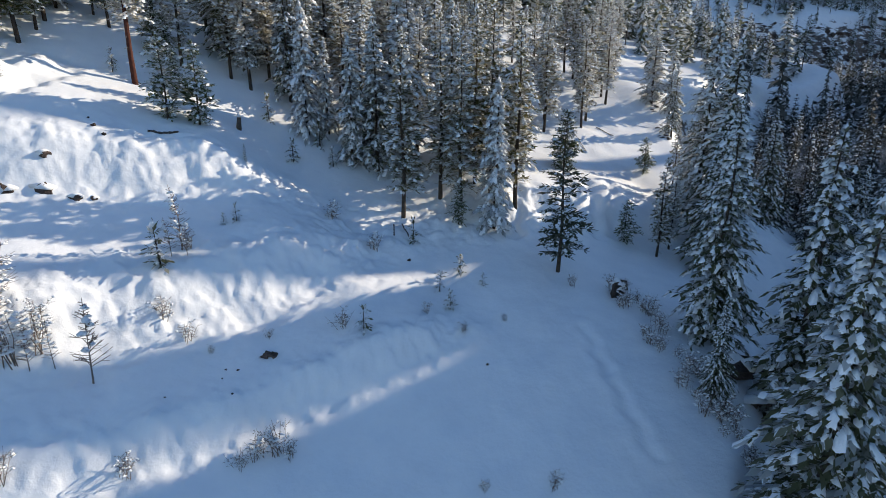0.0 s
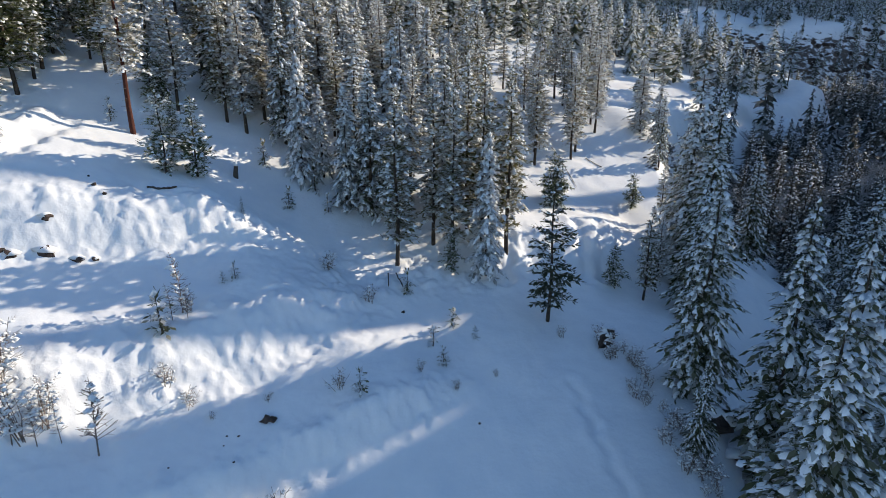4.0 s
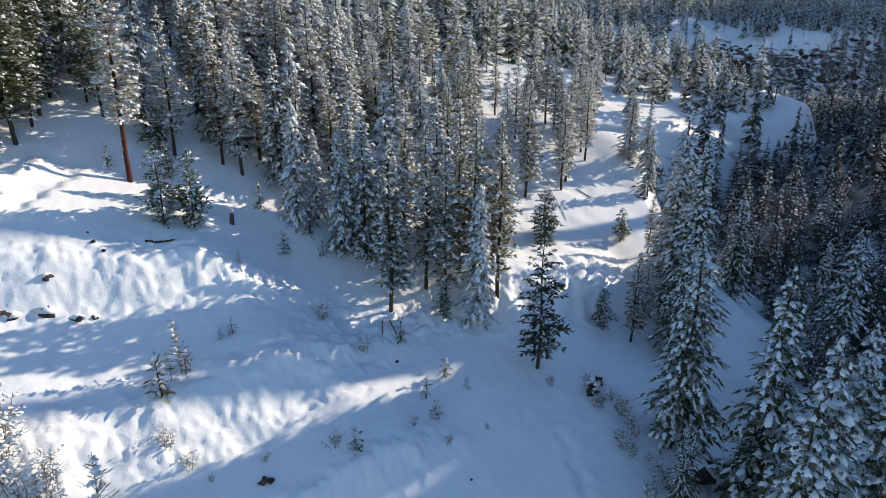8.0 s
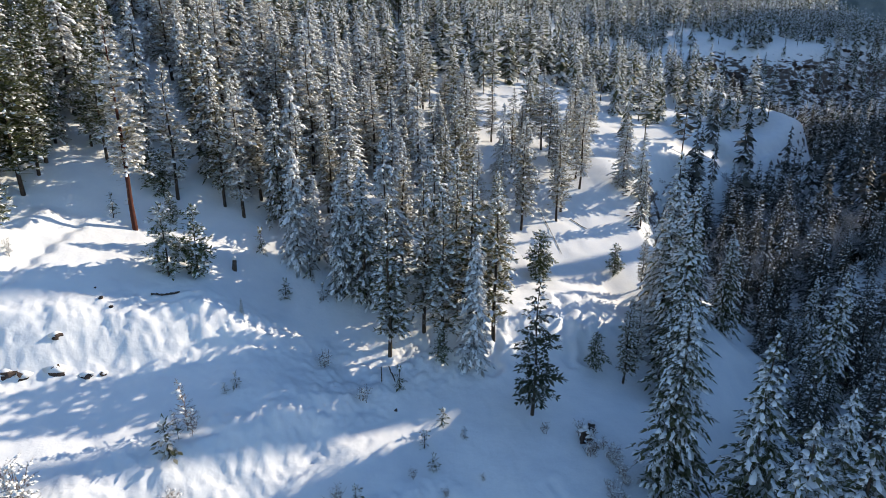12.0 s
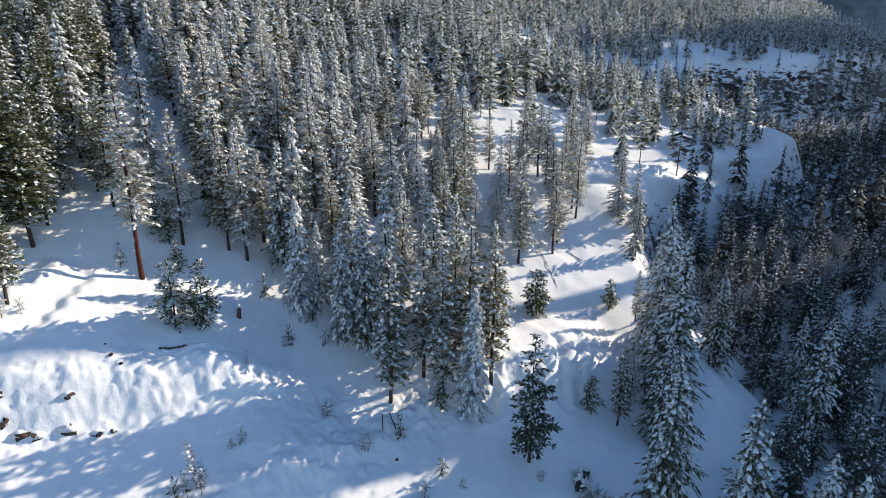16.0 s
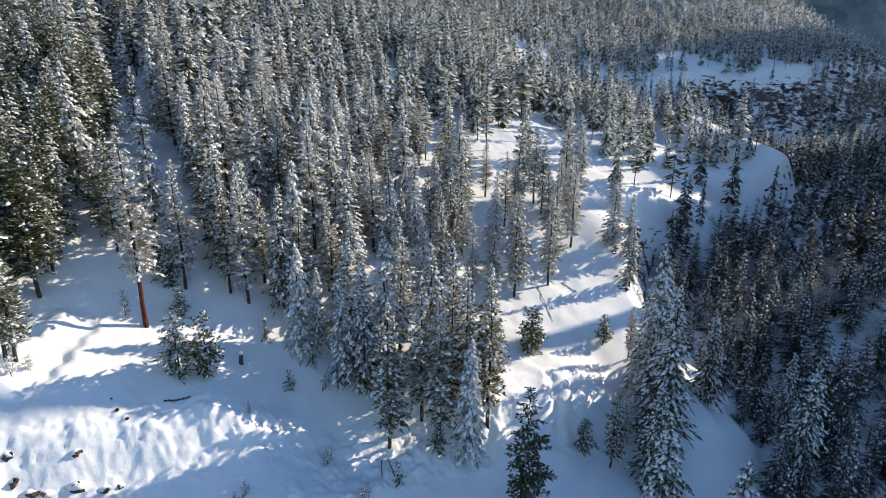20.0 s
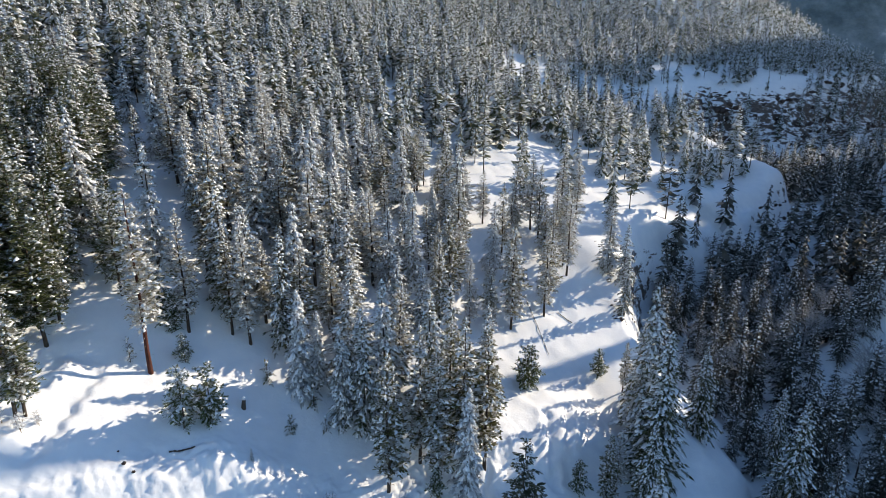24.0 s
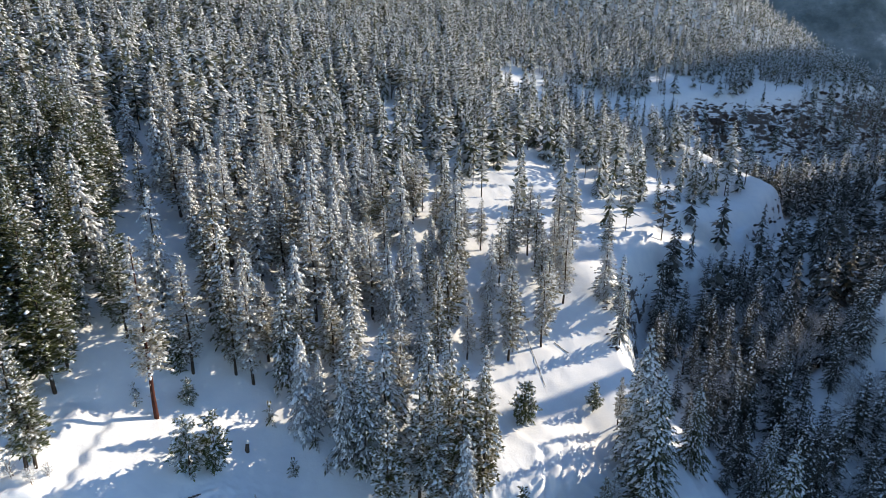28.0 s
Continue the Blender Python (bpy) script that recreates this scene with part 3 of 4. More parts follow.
kind_of_tree("young", "young_pine", "young open-crowned pine with little snow on it", BARK, NEEDLES_BARE, 2, height=15, clear=1.8, radius=3.0, shape="open", snow=0.34, gap=0.5, arms=5, droop=0.25, slab=0.8, frond=1.09, thin=0.2)
kind_of_tree("bushy", "young_fir", "bushy young fir with snow on its boughs", BARK, NEEDLES_GREEN, 2, height=9, clear=0.4, radius=2.9, shape="open", snow=0.5, gap=0.42, arms=6, droop=0.3, frond=1.09, thin=0.15)
kind_of_tree("gorge", "fir_tree", "fir with thin snow in the gorge, needles darkened for shade", BARK, NEEDLES_GORGE_SHADE, 3, height=17, clear=1.0, radius=3.3, shape="fir", snow=0.22, gap=0.7, arms=6, droop=0.5)
kind_of_tree("sapling", "pine_sapling", "small pine sapling dusted with snow in the clearing", BARK, NEEDLES_DARK, 3, height=2.0, clear=0.15, radius=0.55, shape="open", snow=0.5, gap=0.26, arms=4, droop=0.3, slab=0.5, frond=0.64, thin=0.3)


# ---- single trees: x, y, height ----
FULL = {"pine": 19, "fir": 18, "redpine": 23, "frost": 12, "spruce": 20, "green": 19, "young": 15, "bushy": 9, "gorge": 17, "sapling": 2.0}
STANDING = {
    "redpine": [(-33.4, 60.3, 23.5)],
    "pine": [(5.2, 57.6, 19.5),  (1.8, 55.6, 18.5), (-4.1, 54.4, 18.5), (-41.6, 49.4, 15.5), (-26.4, 69.5, 15.6), (-24.0, 69.0, 17.5), (-31.5, 67.6, 17), (-0.3, 57.9, 19), (3.6, 59.6, 18.3), (8.0, 57.7, 20), (23.3, 91.7, 17), (12.2, 88.2, 12),
             (8.4, 84.7, 12.5), (12.0, 84.1, 12.3), (17.9, 98.8, 12), (-6.9, 102.7, 12.5), (-2.9, 95.2, 13.5), (-49.0, 95.7, 14), (16.2, 86.8, 18.5), (25.0, 95.5, 18), (37.1, 121.2, 18), (31.0, 108.0, 17), (27.0, 116.0, 17), (23.7, 56.1, 11), (33.4, 76.6, 9), (26.0, 58.5, 9.5)],
    "frost": [(-16.2, 64.8, 14.5), (-10.5, 61.5, 14.3), (-8.2, 64.0, 15), (5.4, 54.6, 15), (-14.0, 66.5, 11), (1.5, 61.5, 12)],
    "fir": [(-5.0, 63.5, 20.5), (1.0, 64.5, 18.5), (-7.5, 61.5, 17.5), (4.0, 66.5, 18), (9.5, 69.5, 15), (-28.5, 74.0, 18), (-19.5, 70.5, 17), (40.5, 96.0, 12), (43.0, 104.0, 13), (-38.5, 76.0, 18)],
    "green": [(-43.4, 71.4, 11.6), (-40.6, 69.5, 14.6), (-40.9, 49.7, 13.1), (-45.0, 63.2, 14), (-47.0, 58.0, 14), (-43.8, 75.5, 13)],
    "young": [(11.2, 48.7, 15.2)],
    "bushy": [(-27.1, 53.7, 8.0), (-24.7, 55.3, 8.0), (16.4, 73.6, 7.5), (17.3, 74.4, 7.0), (30.0, 79.3, 5.3), (1.6, 54.1, 4.4), (20.5, 57.7, 4.9), (-30.5, 63.2, 4.2), (-33.0, 67.1, 5.9), (-35.0, 68.5, 6.5)],
    "spruce": [(27.8, 37.3, 24.5), (23.2, 42.3, 20), (43.7, 71.1, 15.5), (32.8, 67.2, 25), (31.8, 60.0, 23.5), (22.7, 25.7, 26), (20.6, 24.0, 24),
               (33.0, 35.0, 22), (30.0, 29.0, 25), (28.5, 54.5, 15), (20.6, 35.6, 8.0), (52.0, 60.0, 19.5), (57.0, 71.0, 14), (36.5, 69.0, 17), (34.5, 73.5, 15)],
    "gorge": [(46.0, 46.0, 17)],
}
TAKEN = []
for key, places in STANDING.items():
    for x, y, tall in places:
        plant(key, x, y, tall / FULL[key])
        TAKEN.append((x, y))
for x, y, tall in [(-35.9, 60.7, 1.9), (-20.6, 64.7, 3.0), (-2.8, 50.2, 2.5), (-0.2, 43.6, 1.9), (0.6, 41.4, 1.8), (1.6, 46.4, 1.9), (3.6, 45.1, 1.2), (-6.1, 37.0, 2.2),
                   (-16.6, 59.1, 2.6), (-18.8, 44.2, 1.1), (-14.4, 63.2, 3.2), (-21.1, 37.5, 3.3), (-36.6, 62.2, 1.9), (-12.5, 60.5, 2.2), (-18.0, 45.0, 1.6)]:
    plant("sapling", x, y, tall / 2.0)
    TAKEN.append((x, y))
TAKEN = np.array(TAKEN)


# ---- the forest ----
def wooded(x, y):
    """How many trees there are at a place: 0 open, 1 dense."""
    d = rim_distance(x, y)
    edge = np.interp(x, [-80, -52, -30, -16, -8, 6, 14], [150, 108, 74, 62, 58.5, 56.5, 62])
    line = 8 + 0.16 * (y - 57)
    centre = (y > edge) & (x < line)
    left = (x < -43.5 - 0.27 * np.clip(y - 60, 0, None)) & (y > 56)
    slope = (x >= line) & (y > 85) & (d < -2)
    f = np.where(centre, np.clip(0.36 + (line - x - 8) / 40, 0.36, 1.0), np.where(left, 1.0, 0.0)) + np.where(slope & ~centre, 0.13 + 0.3 * np.exp(-np.clip(x - line, 0, None) / 7.0), 0.0)
    f = np.where((y > 165) & (d < -3), 1.0, f)
    # open snow along the top of the far spur, with a few groups of trees
    f = np.where((y > 122) & (y < 300) & (x > 22 + 0.12 * (y - 122)) & (d < -3), 0.18 + 0.3 * (lumps(x, y, 14, 2.0) > 0.25), f)
    f = np.where((y > 168) & (y < 225) & (x < 78) & (f < 0.5), 0.42, f)
    f = np.where((y > 225) & (y < 262) & (x > 45) & (d < -4), 0.7, f)
    # glades in the wood
    for cx, cy, rx, ry in ((-9, 184, 7, 13), (-4, 103, 9, 7), (16, 128, 7, 16), (-64, 118, 6, 16)):
        f = np.where(((x - cx) / rx) ** 2 + ((y - cy) / ry) ** 2 < 1, 0.12 * f, f)
    f = np.where((d > 7) & (d < 170) & (y > 22) & (y < 330), np.where(y > 128, 0.7, 0.95), f)
    f = np.where((d > 0) & (d < 24) & (x > 70) & (x < 165) & (y > 128) & (y < 225), np.where(d < 18, 0.14, 0.5), f)
    f = np.where(((x - 79) / 8) ** 2 + ((y - 85) / 6) ** 2 < 1, 0.0, f)
    f = np.where((y > 285) & (y <= 330) & (d > 7), 0.3, f)
    f = np.where((y > 330) & (x > 100), np.where(d > -25, np.where(x > 285, 0.75, np.where((d < -8) & (x > 195), 0.6, 0.22)), 1.0), f)
    return f


rng = np.random.default_rng(7)


def scatter(x0, x1, y0, y1, step):
    xs, ys = np.meshgrid(np.arange(x0, x1, step), np.arange(y0, y1, step))
    xs = xs + rng.uniform(-0.42, 0.42, xs.shape) * step
    ys = ys + rng.uniform(-0.42, 0.42, ys.shape) * step
    return xs.ravel(), ys.ravel()


fx, fy = scatter(-110, 125, 20, 128, 4.4)
keep = (rng.random(fx.shape) < wooded(fx, fy)) & (np.abs(fx) < 0.9 * fy + 16)
keep &= np.min(np.hypot(fx[:, None] - TAKEN[None, :, 0], fy[:, None] - TAKEN[None, :, 1]), 1) > 3.0
for x, y, d in zip(fx[keep], fy[keep], rim_distance(fx[keep], fy[keep])):
    r, s = rng.random(), rng.uniform(0.7, 1.2)
    if x > 8 + 0.16 * (y - 57):
        r, s = 0.7 * r, rng.uniform(0.8, 1.1)
    if d > 2:
        continue
    if x < -41.5 - 0.27 * max(y - 60, 0) and y < 110:
        plant("green" if r < 0.75 else "fir", x, y, rng.uniform(0.75, 1.1))
    else:
        plant("pine" if r < 0.42 else "fir" if r < 0.80 else "frost", x, y, s if r < 0.80 else 1.2 * s, stretch=rng.uniform(0.68, 1.0), tilt=rng.uniform(-2.5, 2.5))

fx, fy = scatter(25, 145, 22, 140, 4.7)
fd = rim_distance(fx, fy)
keep = (fd > 8) & (rng.random(fx.shape) < wooded(fx, fy)) & (fx < 0.98 * fy + 14)
fc, fp = 0.883 * fx + 0.469 * fy, 0.883 * fy - 0.469 * fx
keep &= (fc < 155) | (fp < 28) | (fp > 47)
keep &= np.min(np.hypot(fx[:, None] - TAKEN[None, :, 0], fy[:, None] - TAKEN[None, :, 1]), 1) > 3.0
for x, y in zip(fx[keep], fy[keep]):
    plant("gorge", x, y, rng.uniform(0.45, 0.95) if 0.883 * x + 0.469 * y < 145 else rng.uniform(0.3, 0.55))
fx, fy = scatter(-100, -43, 56, 108, 4.6)
keep = (fx < -43.5 - 0.27 * np.clip(fy - 60, 0, None)) & (fx > -0.95 * fy - 8)
for x, y in zip(fx[keep], fy[keep]):
    plant("green", x, y, rng.uniform(0.6, 1.05))

# far woods: one mesh
LOD = []
for gap, boughs, snow in ((0.8, 8, 0.6), (1.2, 7, 0.6), (2.2, 6, 0.75), (1.1, 7, 0.3)):
    for k in range(6):
        LOD.append(far_conifer(40 + k + boughs, 17, (1.2, 4.5, 1.6, 5.5, 1.0, 3.0)[k], (3.3, 2.9, 3.5, 2.7, 3.1, 3.0)[k] * (1 + 0.05 * gap), gap, boughs, ("fir", "pine")[k % 2], snow - 0.22 * (k % 3 == 1)))


def triangles(soup):
    t = []
    for f in soup.f:
        t.append(f[:3])
        if len(f) == 4:
            t.append((f[0], f[2], f[3]))
    return np.array(soup.v), np.array(t)


LOD = [[triangles(s) for s in soups] for soups in LOD]


def woods(name, label, places, first, needles=None):
    """Many far trees as one mesh of triangles."""
    V, F, M, at = [], [], [], 0
    for i, (x, y, z, s) in enumerate(places):
        for j, (v, t) in enumerate(LOD[first + (i * 7 + i // 5) % 6]):
            a = (i * 2.399) % 6.283
            g = s * (1.0 + 0.3 * math.sin(i * 1.7))
            c, q = math.cos(a) * g, math.sin(a) * g
            w = np.stack([v[:, 0] * c - v[:, 1] * q + x, v[:, 0] * q + v[:, 1] * c + y, v[:, 2] * s + z], -1)
            V.append(w), F.append(t + at), M.append(np.full(len(t), j))
            at += len(v)
    V, F, M = np.concatenate(V), np.concatenate(F), np.concatenate(M)
    me = bpy.data.meshes.new(name)
    me.vertices.add(len(V))
    me.vertices.foreach_set("co", V.ravel())
    me.loops.add(F.size)
    me.loops.foreach_set("vertex_index", F.ravel().astype(np.int32))
    me.polygons.add(len(F))
    me.polygons.foreach_set("loop_start", np.arange(0, F.size, 3, dtype=np.int32))
    me.polygons.foreach_set("material_index", M.astype(np.int32))
    for m in (BARK, needles or FAR_NEEDLES, SNOW_LOAD):
        me.materials.append(m)
    me.update(calc_edges=True)
    return tagged(new(name, me), label, "forest", kind="stuff")


def far_places(y0, y1, step, low, high):
    """Places for far trees on the hill, and apart from them those down in the gorge."""
    fx, fy = scatter(-0.9 * y1 - 20, 0.98 * y1 + 20, y0, y1, step)
    ok = (rng.random(fx.shape) < wooded(fx, fy)) & (fx > -0.88 * fy - 15) & (fx < 0.96 * fy + 15)
    fx, fy = fx[ok], fy[ok]
    low_down = rim_distance(fx, fy) > 2
    rows = np.stack([fx, fy, ground(fx, fy) - 0.3, rng.uniform(low, high, fx.shape)], -1)
    return rows[~low_down].tolist(), rows[low_down].tolist()


hill, gorge = far_places(128, 250, 4.9, 0.72, 1.2)
woods("far_forest", "snow-dusted conifer forest covering the far hillside", hill, 0)
woods("gorge_forest", "conifers crowding the gorge, its shade painted into their needles", gorge, 18, FAR_GORGE_SHADE)
hill, gorge2 = far_places(250, 430, 5.8, 0.65, 1.18)
woods("distant_forest", "distant snow-dusted conifer forest on the hillside", hill + gorge2, 6)
hill, gorge3 = far_places(430, 740, 7.0, 0.7, 1.15)
woods("skyline_forest", "distant conifer forest along the skyline", hill + gorge3, 12)

# ridge crest across the gorge, wooded out of view to cast tree shade
crest = []
for k in range(70):
    c, q = 176 + rng.uniform(-10, 20), rng.uniform(-45, 28)
    x, y = 0.883 * c - 0.469 * q, 0.469 * c + 0.883 * q
    crest.append((x, y, gz(x, y) - 0.3, rng.uniform(0.6, 0.95)))
woods("ridge_woods", "unseen conifers along the ridge across the gorge, added for shade", crest, 0)

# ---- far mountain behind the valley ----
# snow-dusted wood tones, paled and blued so the colour carries the haze
HAZED_WOODS = noisy("haze_tinted_mountain", [(0.35, (0.09, 0.12, 0.13)), (0.6, (0.2, 0.24, 0.26)), (0.8, (0.6, 0.63, 0.67))], 0.02, 0.9, 0.1, 1.0, 8.0, 0.05)
mx, my = np.meshgrid(np.linspace(300, 2600, 90), np.linspace(800, 1900, 60))
mz = -40 + 560 * np.exp(-(((mx - 1200) / 760) ** 2) - ((my - 1300) / 300) ** 2) + 26 * lumps(mx, my, 120, 0.5) + 12 * lumps(mx, my, 40, 2.5)
mi = np.arange(mx.size).reshape(mx.shape)
mq = np.stack([mi[:-1, :-1], mi[:-1, 1:], mi[1:, 1:], mi[1:, :-1]], -1).reshape(-1, 4)
backdrop = new("backdrop", mesh_of("backdrop", np.stack([mx, my, mz], -1).reshape(-1, 3).tolist(), mq.tolist(), [HAZED_WOODS], smooth=True))
tagged(backdrop, "wooded mountain beyond the valley, haze painted into its colour", "mountain", kind="structure")


# ---- rocks, stumps, logs and brush ----
def rock_thing(name, label, seed, size, flat=0.7, cap=True, mat=None):
    rng = random.Random(seed)
    bm = bmesh.new()
    bmesh.ops.create_icosphere(bm, subdivisions=2, radius=1.0)
    off = Vector((rng.uniform(0, 50), rng.uniform(0, 50), 0))
    for v in bm.verts:
        k = 1 + 0.9 * noise.noise(v.co * 1.1 + off) + 0.7 * noise.noise(v.co * 2.4 + off)
        v.co = Vector((v.co.x * k * size, v.co.y * k * size * 0.75, v.co.z * k * size * flat))
    me = bpy.data.meshes.new(name)
    bm.to_mesh(me)
    bm.free()
    me.materials.append(mat or ROCK)
    ob = tagged(new(name, me), label, "rock")
    if cap:
        top = Soup()
        top.lump((0, 0.45 * size, flat * size * 0.75), 1, 0, size * 1.5, size * 1.15, size * 0.5, rng, 11)
        c = new("snow_cap", top.data("snow_cap", SNOW_LOAD, True))
        c.parent = ob
    return ob


for k, (x, y, size) in enumerate([(-36.9, 41.3, 0.5), (-35.6, 41.3, 0.6), (-34.5, 41.6, 0.55), (-32.4, 42.7, 0.65), (-30.4, 43.2, 0.42), (-32.9, 44.2, 0.4), (-29.4, 43.9, 0.28), (-37.6, 42.3, 0.45)]):
    ob = rock_thing("rock", "brown rock under a snow cap in the cut bank", 200 + k, size, 0.95)
    ob.matrix_basis = pose(x, y, gz(x, y) - 0.5 * size, 14, 0, 28 + 17 * math.sin(3 * k))
for k, (x, y, size) in enumerate([(-12.7, 34.4, 0.45), (-12.2, 34.5, 0.3), (-15.1, 32.9, 0.09), (-14.3, 33.0, 0.10), (-15.1, 32.2, 0.08), (-18.0, 30.1, 0.08), (-3.2, 47.6, 0.2), (-30.9, 48.0, 0.24), (-29.9, 47.6, 0.2), (-32.0, 49.2, 0.14), (3.4, 36.4, 0.12), (-14.0, 31.0, 0.09)]):
    ob = rock_thing("rock", "small dark stone poking out of the snow", 240 + k, size, 0.6, False)
    ob.matrix_basis = pose(x, y, gz(x, y) + 0.02, 0, 0, 70 * k)
for k, (x, y, z, size) in enumerate([(24.0, 38.6, 0.6, 1.2), (25.2, 39.6, 0.4, 0.9), (26.0, 38.2, 0.3, 1.3), (24.6, 37.2, 0.0, 0.8), (27.4, 40.5, 0.4, 1.1), (29.5, 43.0, 0.3, 1.2)]):
    ob = rock_thing("boulder", "dark boulder under thick snow below the road edge", 270 + k, size, 0.7)
    ob.matrix_basis = pose(x, y, gz(x, y) + z, 10, 0, 55 * k)


def stump_thing(label, x, y, height, radius, turn=0.0):
    s = Soup()
    s.tube([(0, 0, -0.3), (0.02, 0, height * 0.4), (0.05, 0.02, height * 0.85), (0.05, 0.02, height * 0.86)], [radius * 1.25, radius, radius * 0.85, 0.02], 9)
    ob = tagged(new("tree_stump", s.data("tree_stump", DEAD)), label, "stump")
    rr = random.Random(int(x * 10))
    c = Soup()
    c.lump((0.05, 0, height * 0.95), 1, 0, radius * 1.3, radius * 1.2, height * 0.28, rr, 9)
    cap = new("snow_cap", c.data("snow_cap", SNOW_LOAD, True))
    cap.parent = ob
    ob.matrix_basis = pose(x, y, gz(x, y), 0, 4, turn)


plant("frost", -19.6, 52.8, 1.7 / 12, label="tiny fir buried in snow in the clearing")
ob = rock_thing("boulder", "upright boulder plastered with snow beside the road", 291, 0.62, 1.6)
ob.matrix_basis = pose(16.2, 46.2, gz(16.2, 46.2) + 0.45, 8, 12, 40)
drape = Soup()
for k in range(7):
    drape.lump((0.34 * math.sin(2.1 * k), 0.34 * math.cos(2.1 * k), 0.15 + 0.16 * k), math.cos(k), math.sin(k), 0.42, 0.36, 0.3, random.Random(k), 9)
hood = new("snow_cover", drape.data("snow_cover", SNOW_LOAD, True))
hood.parent = ob
stump_thing("small dark stump beside the road", 17.4, 48.0, 0.9, 0.4, 80)
stump_thing("snag stump among young firs", -22.4, 59.5, 1.5, 0.25, 10)


def log_thing(label, ax, ay, bx, by, radius, lift=0.1):
    s = Soup()
    n = 6
    pts = [(ax + (bx - ax) * k / n, ay + (by - ay) * k / n) for k in range(n + 1)]
    pts = [(x, y, gz(x, y) + lift) for x, y in pts]
    for a, b in zip(pts[:-1], pts[1:]):
        s.stick(a, b, radius)
    tagged(new("fallen_log", s.data("fallen_log", DEAD)), label, "log")


log_thing("fallen thin log lying down the sunlit snow slope", 20.6, 95.0, 22.2, 82.4, 0.07)
log_thing("short fallen log on the sunlit snow slope", 26.4, 93.4, 28.8, 91.3, 0.10)
log_thing("dark half-buried log below the twin firs", -27.6, 50.6, -25.2, 51.6, 0.16)
log_thing("leaning dead branch under the front fir", -4.2, 52.6, -3.4, 50.6, 0.1, 0.3)
log_thing("dead branch under the front fir", -5.0, 52.4, -4.8, 50.4, 0.09, 0.25)


def brush_thing(name, label, seed, height, stems, wide, snow=0.25, leader=False):
    """A leafless bush or sapling: thin forking stems with a little snow."""
    rng = random.Random(seed)
    twigs, load = Soup(), Soup()
    for i in range(stems):
        g, out = rng.uniform(0, 6.28), rng.uniform(0.15, 1.0) * wide
        if leader:
            g, out = rng.uniform(0, 6.28), 0.06 * height
        h = height * rng.uniform(0.65, 1.0)
        base = Vector((rng.uniform(-0.1, 0.1) * stems ** 0.5, rng.uniform(-0.1, 0.1) * stems ** 0.5, -0.1))
        tip = base + Vector((out * math.cos(g), out * math.sin(g), h))
        mid = base.lerp(tip, 0.5) + Vector((rng.uniform(-0.08, 0.08), rng.uniform(-0.08, 0.08), 0.05)) * height * 0.5
        r = 0.012 + 0.007 * height
        twigs.stick(base, mid, r)
        twigs.stick(mid, tip, r * 0.6)
        for k in range(60 if leader else 9):
            q = rng.uniform(0.2, 0.95)
            p = base.lerp(mid, q * 2) if q < 0.5 else mid.lerp(tip, q * 2 - 1)
            a = rng.uniform(0, 6.28)
            n = (0.19 * (1.1 - q) if leader else 0.26) * height * rng.uniform(0.5, 1.1)
            e = p + Vector((math.cos(a) * n, math.sin(a) * n, n * rng.uniform(0.1, 0.8)))
            twigs.stick(p, e, r * 0.42)
            for j in range(2):
                b = a + rng.uniform(-1, 1)
                twigs.stick(p.lerp(e, 0.5), p.lerp(e, 0.5) + Vector((math.cos(b), math.sin(b), rng.uniform(0, 0.7))) * n * 0.5, r * 0.3)
            for j in range(3 if rng.random() < (0.5 * snow if leader else snow) else 0):
                w = rng.uniform(0.035, 0.085) * (0.6 + 0.3 * height)
                load.lump(tuple(p.lerp(e, rng.uniform(0.25, 1.0))), math.cos(a), math.sin(a), w * 1.5, w, w * 0.7, rng, 5)
    ob = tagged(new(name, twigs.data(name, TWIGS)), label, "shrub")
    if load.f:
        c = new("snow_load", load.data("snow_load", SNOW_LOAD, True))
        c.parent, c["kind"] = ob, "stuff"
    return ob


BRUSH = [brush_thing("bare_shrub", "leafless shrub with snow caught in its twigs", 300 + k, 1.6, 9, 0.9, 0.3) for k in range(4)]
BRUSH_AT = [(-18.9, 26.4, 1.1), (-10.8, 29.3, 1.4), (-11.8, 28.8, 1.2), (-12.7, 28.0, 0.9), (-9.9, 29.0, 1.0), (-24.0, 24.0, 1.2), (-10.8, 51.1, 1.4), (-7.7, 37.5, 1.1), (1.7, 39.2, 0.7), (-1.3, 40.2, 0.7),
            (-6.4, 48.0, 1.2), (-18.3, 34.6, 1.1), (-20.0, 35.2, 1.2), (7.0, 27.5, 0.9), (2.6, 27.3, 0.6), (-20.4, 40.2, 1.3), (5.2, 41.0, 0.5), (-13.0, 36.0, 0.6), (-16.5, 34.0, 0.5), (12.0, 46.6, 0.9)]
for k, (x, y, s) in enumerate(BRUSH_AT):
    if k < 4:
        BRUSH[k].matrix_basis = stand(x, y, s, 50 * k)
    else:
        copy_thing(BRUSH[k % 4], Matrix()).matrix_basis = stand(x, y, s, 77 * k)
rr = random.Random(5)
for k in range(34):
    v = rr.random()
    x, y = 15.5 + 4.2 * v + rr.uniform(-0.2, 2.4), 47.5 - 17 * v + rr.uniform(-1, 1)
    copy_thing(BRUSH[k % 4], Matrix()).matrix_basis = stand(x, y, rr.uniform(0.6, 1.25), 33 * k)
SLIM = [brush_thing("bare_larch", "leafless young larch on the snowy bench", 330 + k, 6.0, 1, 0.3, 0.25, True) for k in range(2)]
SLIM[0].matrix_basis = stand(-22.3, 30.1, 1.3, 10)
SLIM[1].matrix_basis = stand(-24.5, 29.9, 0.62, 60)
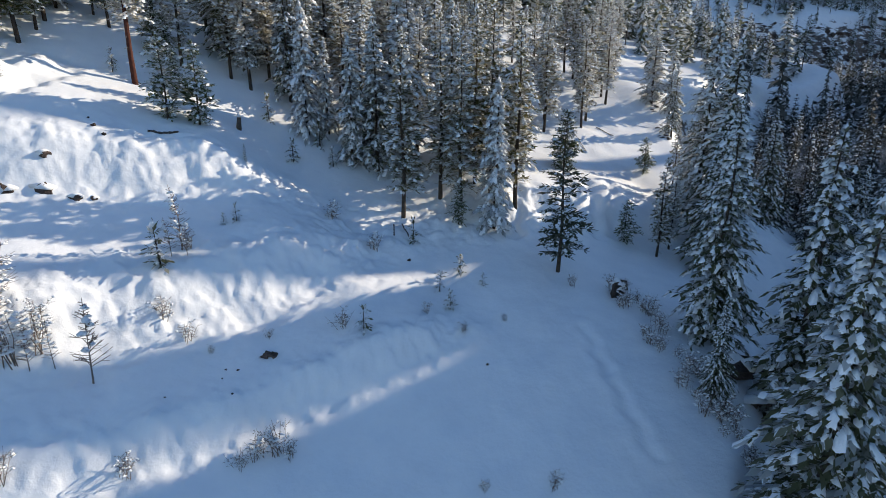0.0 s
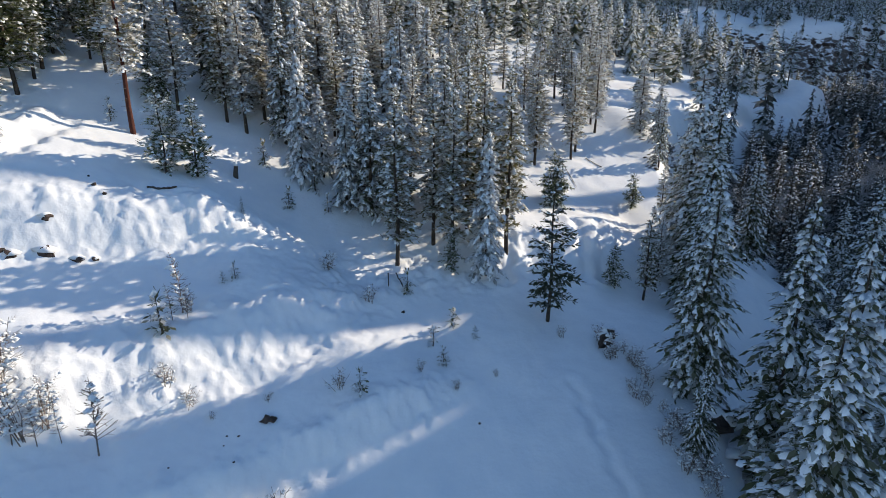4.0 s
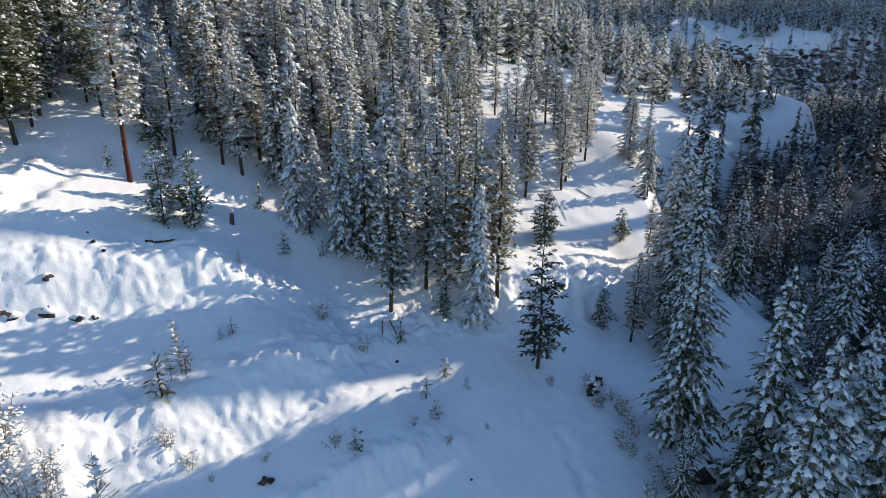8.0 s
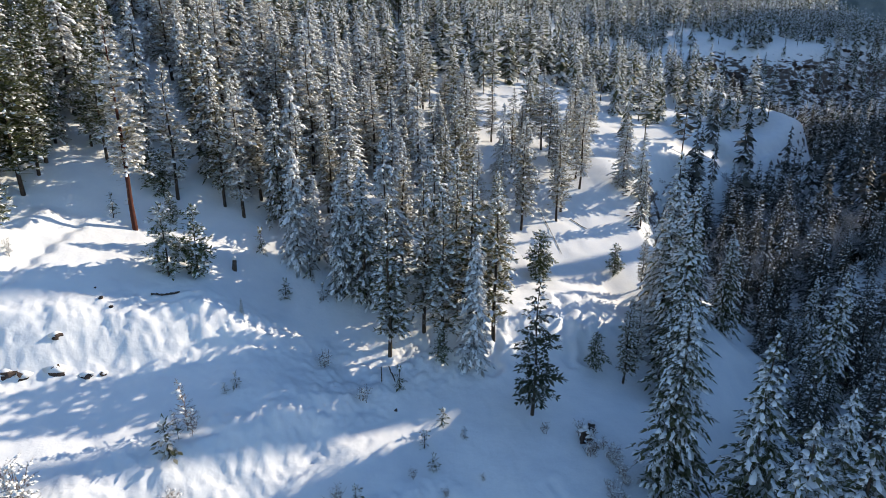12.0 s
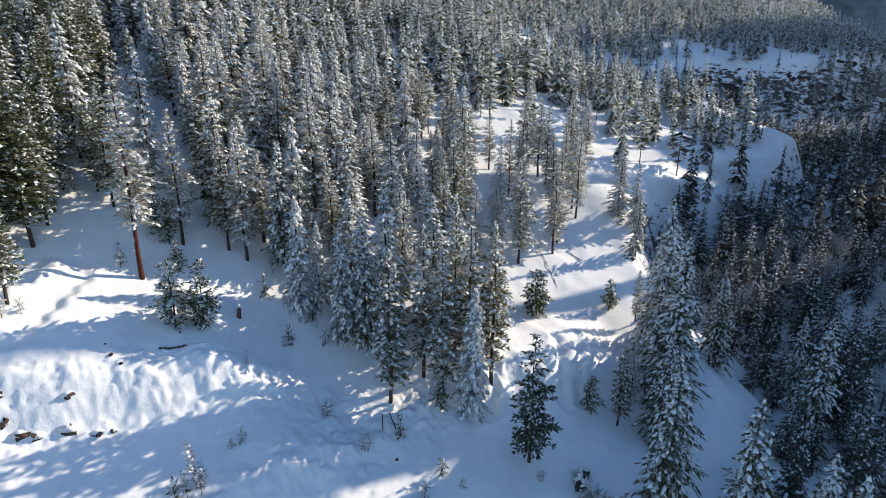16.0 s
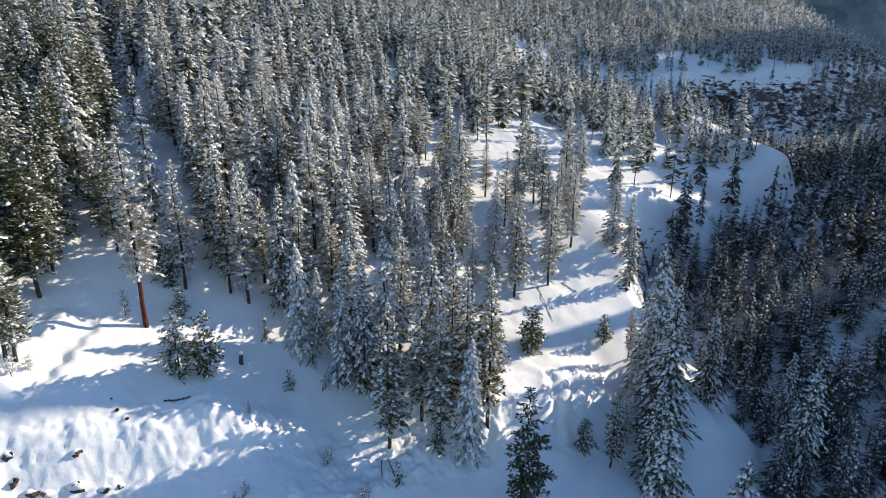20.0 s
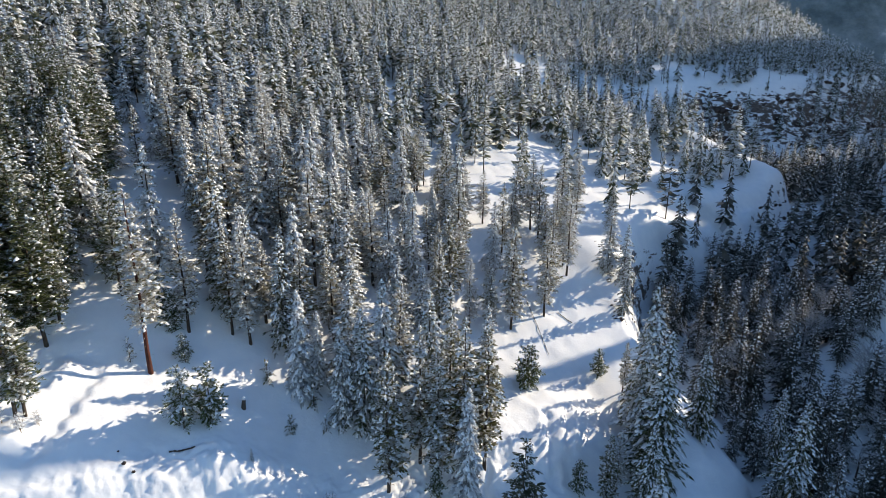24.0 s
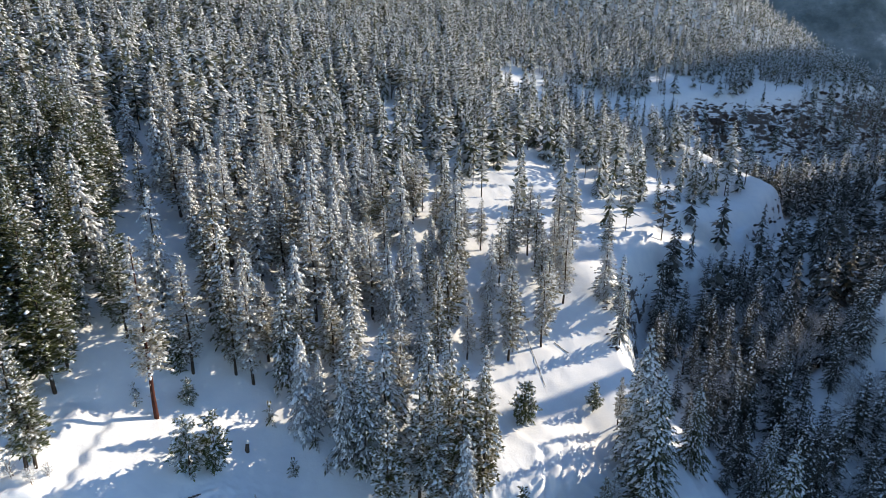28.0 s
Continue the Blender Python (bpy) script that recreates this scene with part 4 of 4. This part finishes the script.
for x, y, s in [(-25.6, 29.4, 0.75), (-20.6, 39.9, 1.15), (-21.0, 39.0, 0.7), (-20.0, 39.5, 0.6), (18.6, 42.5, 0.5), (-21.0, 65.5, 0.6)]:
    copy_thing(SLIM[0], Matrix()).matrix_basis = stand(x, y, s, x * 40)
THICK = [brush_thing("snowy_shrub", "leafless shrub clotted with clumps of snow", 350 + k, 4.0, 8, 1.1, 0.95) for k in range(2)]
THICK[0].matrix_basis = stand(-26.6, 29.2, 1.2, 0)
THICK[1].matrix_basis = stand(-27.8, 30.2, 1.3, 80)
for x, y, s in [(-25.5, 30.4, 0.9), (-28.6, 31.5, 1.1), (-43.5, 47.5, 0.7), (-42.4, 48.4, 0.6), (-40.5, 48.2, 0.6), (-39.8, 49.6, 0.5), (-44.8, 46.5, 0.7)]:
    copy_thing(THICK[0], Matrix()).matrix_basis = stand(x, y, s, x * 60)


def bare_tree(label, x, y, height, seed):
    """A leafless tree in the gorge with frosted, spreading boughs."""
    rng = random.Random(seed)
    trunk, boughs = Soup(), Soup()
    trunk.tube([(0, 0, -0.4), (0.1, 0, height * 0.25), (0.0, 0.2, height * 0.5)], [0.3, 0.22, 0.15], 7)

    def grow(p, way, n, depth, soup):
        e = p + way * n
        soup.stick(p, e, 0.02 + 0.035 * depth)
        if depth:
            for k in range(4):
                t = (way + Vector((rng.uniform(-0.9, 0.9), rng.uniform(-0.9, 0.9), rng.uniform(-0.25, 0.6)))).normalized()
                grow(p.lerp(e, rng.uniform(0.5, 1.0)), t, n * rng.uniform(0.55, 0.8), depth - 1, soup)
    for k in range(7):
        a = k * 0.9 + rng.uniform(-0.3, 0.3)
        grow(Vector((0, 0.1, height * rng.uniform(0.25, 0.5))), Vector((math.cos(a), math.sin(a), rng.uniform(0.3, 1.1))).normalized(), height * 0.26, 3, boughs)
    root = tagged(new("bare_tree"), label, "tree")
    t, b = new("trunk", trunk.data("trunk", BARK, True)), new("crown", boughs.data("crown", FROST_TWIGS))
    t.parent = b.parent = root
    root.matrix_basis = stand(x, y, 1.0, 0)
    return root


FROST_TWIGS = noisy("frosted_twigs", [(0.3, (0.20, 0.20, 0.20)), (0.7, (0.55, 0.57, 0.6))], 2.0, 0.8, 0.2)
BARE = [bare_tree("leafless tree with frosted spreading boughs in the gorge", x, y, h, 400 + k) for k, (x, y, h) in enumerate([(82, 100, 13), (88, 106, 14), (76, 98, 10), (98, 112, 13), (104, 126, 12)])]
for k in range(150):
    x, y = rng.uniform(58, 132), rng.uniform(66, 150)
    if rim_distance(np.array([x]), np.array([y]))[0] > 15 and 0.883 * x + 0.469 * y < 150:
        copy_thing(BARE[k % 5], Matrix()).matrix_basis = stand(x, y, rng.uniform(0.5, 0.95), 61 * k)


# ---- broken rock on the cliffs: one mesh of ledges ----
def ledges(name, label, places):
    V, F, at = [], [], 0
    shapes = []
    for k in range(5):
        bm = bmesh.new()
        bmesh.ops.create_icosphere(bm, subdivisions=1, radius=1.0)
        for v in bm.verts:
            v.co *= 1 + 1.1 * noise.noise(v.co * 1.9 + Vector((9 * k, 3, 0)))
        bm.verts.index_update()
        shapes.append((np.array([v.co[:] for v in bm.verts]), [[v.index for v in f.verts] for f in bm.faces]))
        bm.free()
    for i, (x, y, z, w, h, a) in enumerate(places):
        v, t = shapes[i % 5]
        c, q = math.cos(a), math.sin(a)
        V.append(np.stack([v[:, 0] * w * c - v[:, 1] * w * 0.45 * q + x, v[:, 0] * w * q + v[:, 1] * w * 0.45 * c + y, v[:, 2] * h + z], -1))
        F += [[n + at for n in f] for f in t]
        at += len(v)
    ob = new(name, mesh_of(name, np.concatenate(V).tolist(), F, [ROCK]))
    tagged(ob, label, "rock", kind="stuff")


def cliff_places(x0, x1, y0, y1, d0, d1, count, low, high, bar=0.0, twist=0.3, thick=1.0):
    """Rocks in broken bands along the face below the rim."""
    x, y = rng.uniform(x0, x1, 60 * count), rng.uniform(y0, y1, 60 * count)
    d, z = rim_distance(x, y), ground(x, y)
    band = np.sin(z * 0.8 + 2.0 * np.sin(x * 0.11) + 1.5 * np.sin(y * 0.13))
    patch = lumps(x, y, 0.28 * (x1 - x0) / 6.28 + 2.0, 4.0)
    ok = np.flatnonzero((d > d0) & (d < d1) & (band > 0.1 + bar) & (patch > bar))[:count]
    x, y, z = x[ok], y[ok], z[ok]
    along = np.arctan2(ground(x + 1.5, y) - ground(x - 1.5, y), ground(x, y - 1.5) - ground(x, y + 1.5))
    w = rng.uniform(low, high, x.shape) ** 1.0
    return np.stack([x, y, z - 0.12 * w, w, w * thick * rng.uniform(0.25, 0.6, x.shape), along + rng.uniform(-twist, twist, x.shape)], -1).tolist()


ledges("rock_face", "broken brown rock ledges on the far snowy cliff", cliff_places(165, 360, 300, 425, 3, 42, 700, 0.6, 3.2) + cliff_places(165, 285, 296, 372, 6, 34, 170, 1.4, 4.2, 0.1))
ledges("rock_knob", "broken rock showing through the snowy knob", cliff_places(36, 52, 94, 118, -7, 4, 70, 0.3, 0.9, -0.6, 0.5, 0.6) + cliff_places(120, 160, 180, 235, 1, 12, 90, 0.6, 2.0, -0.2))
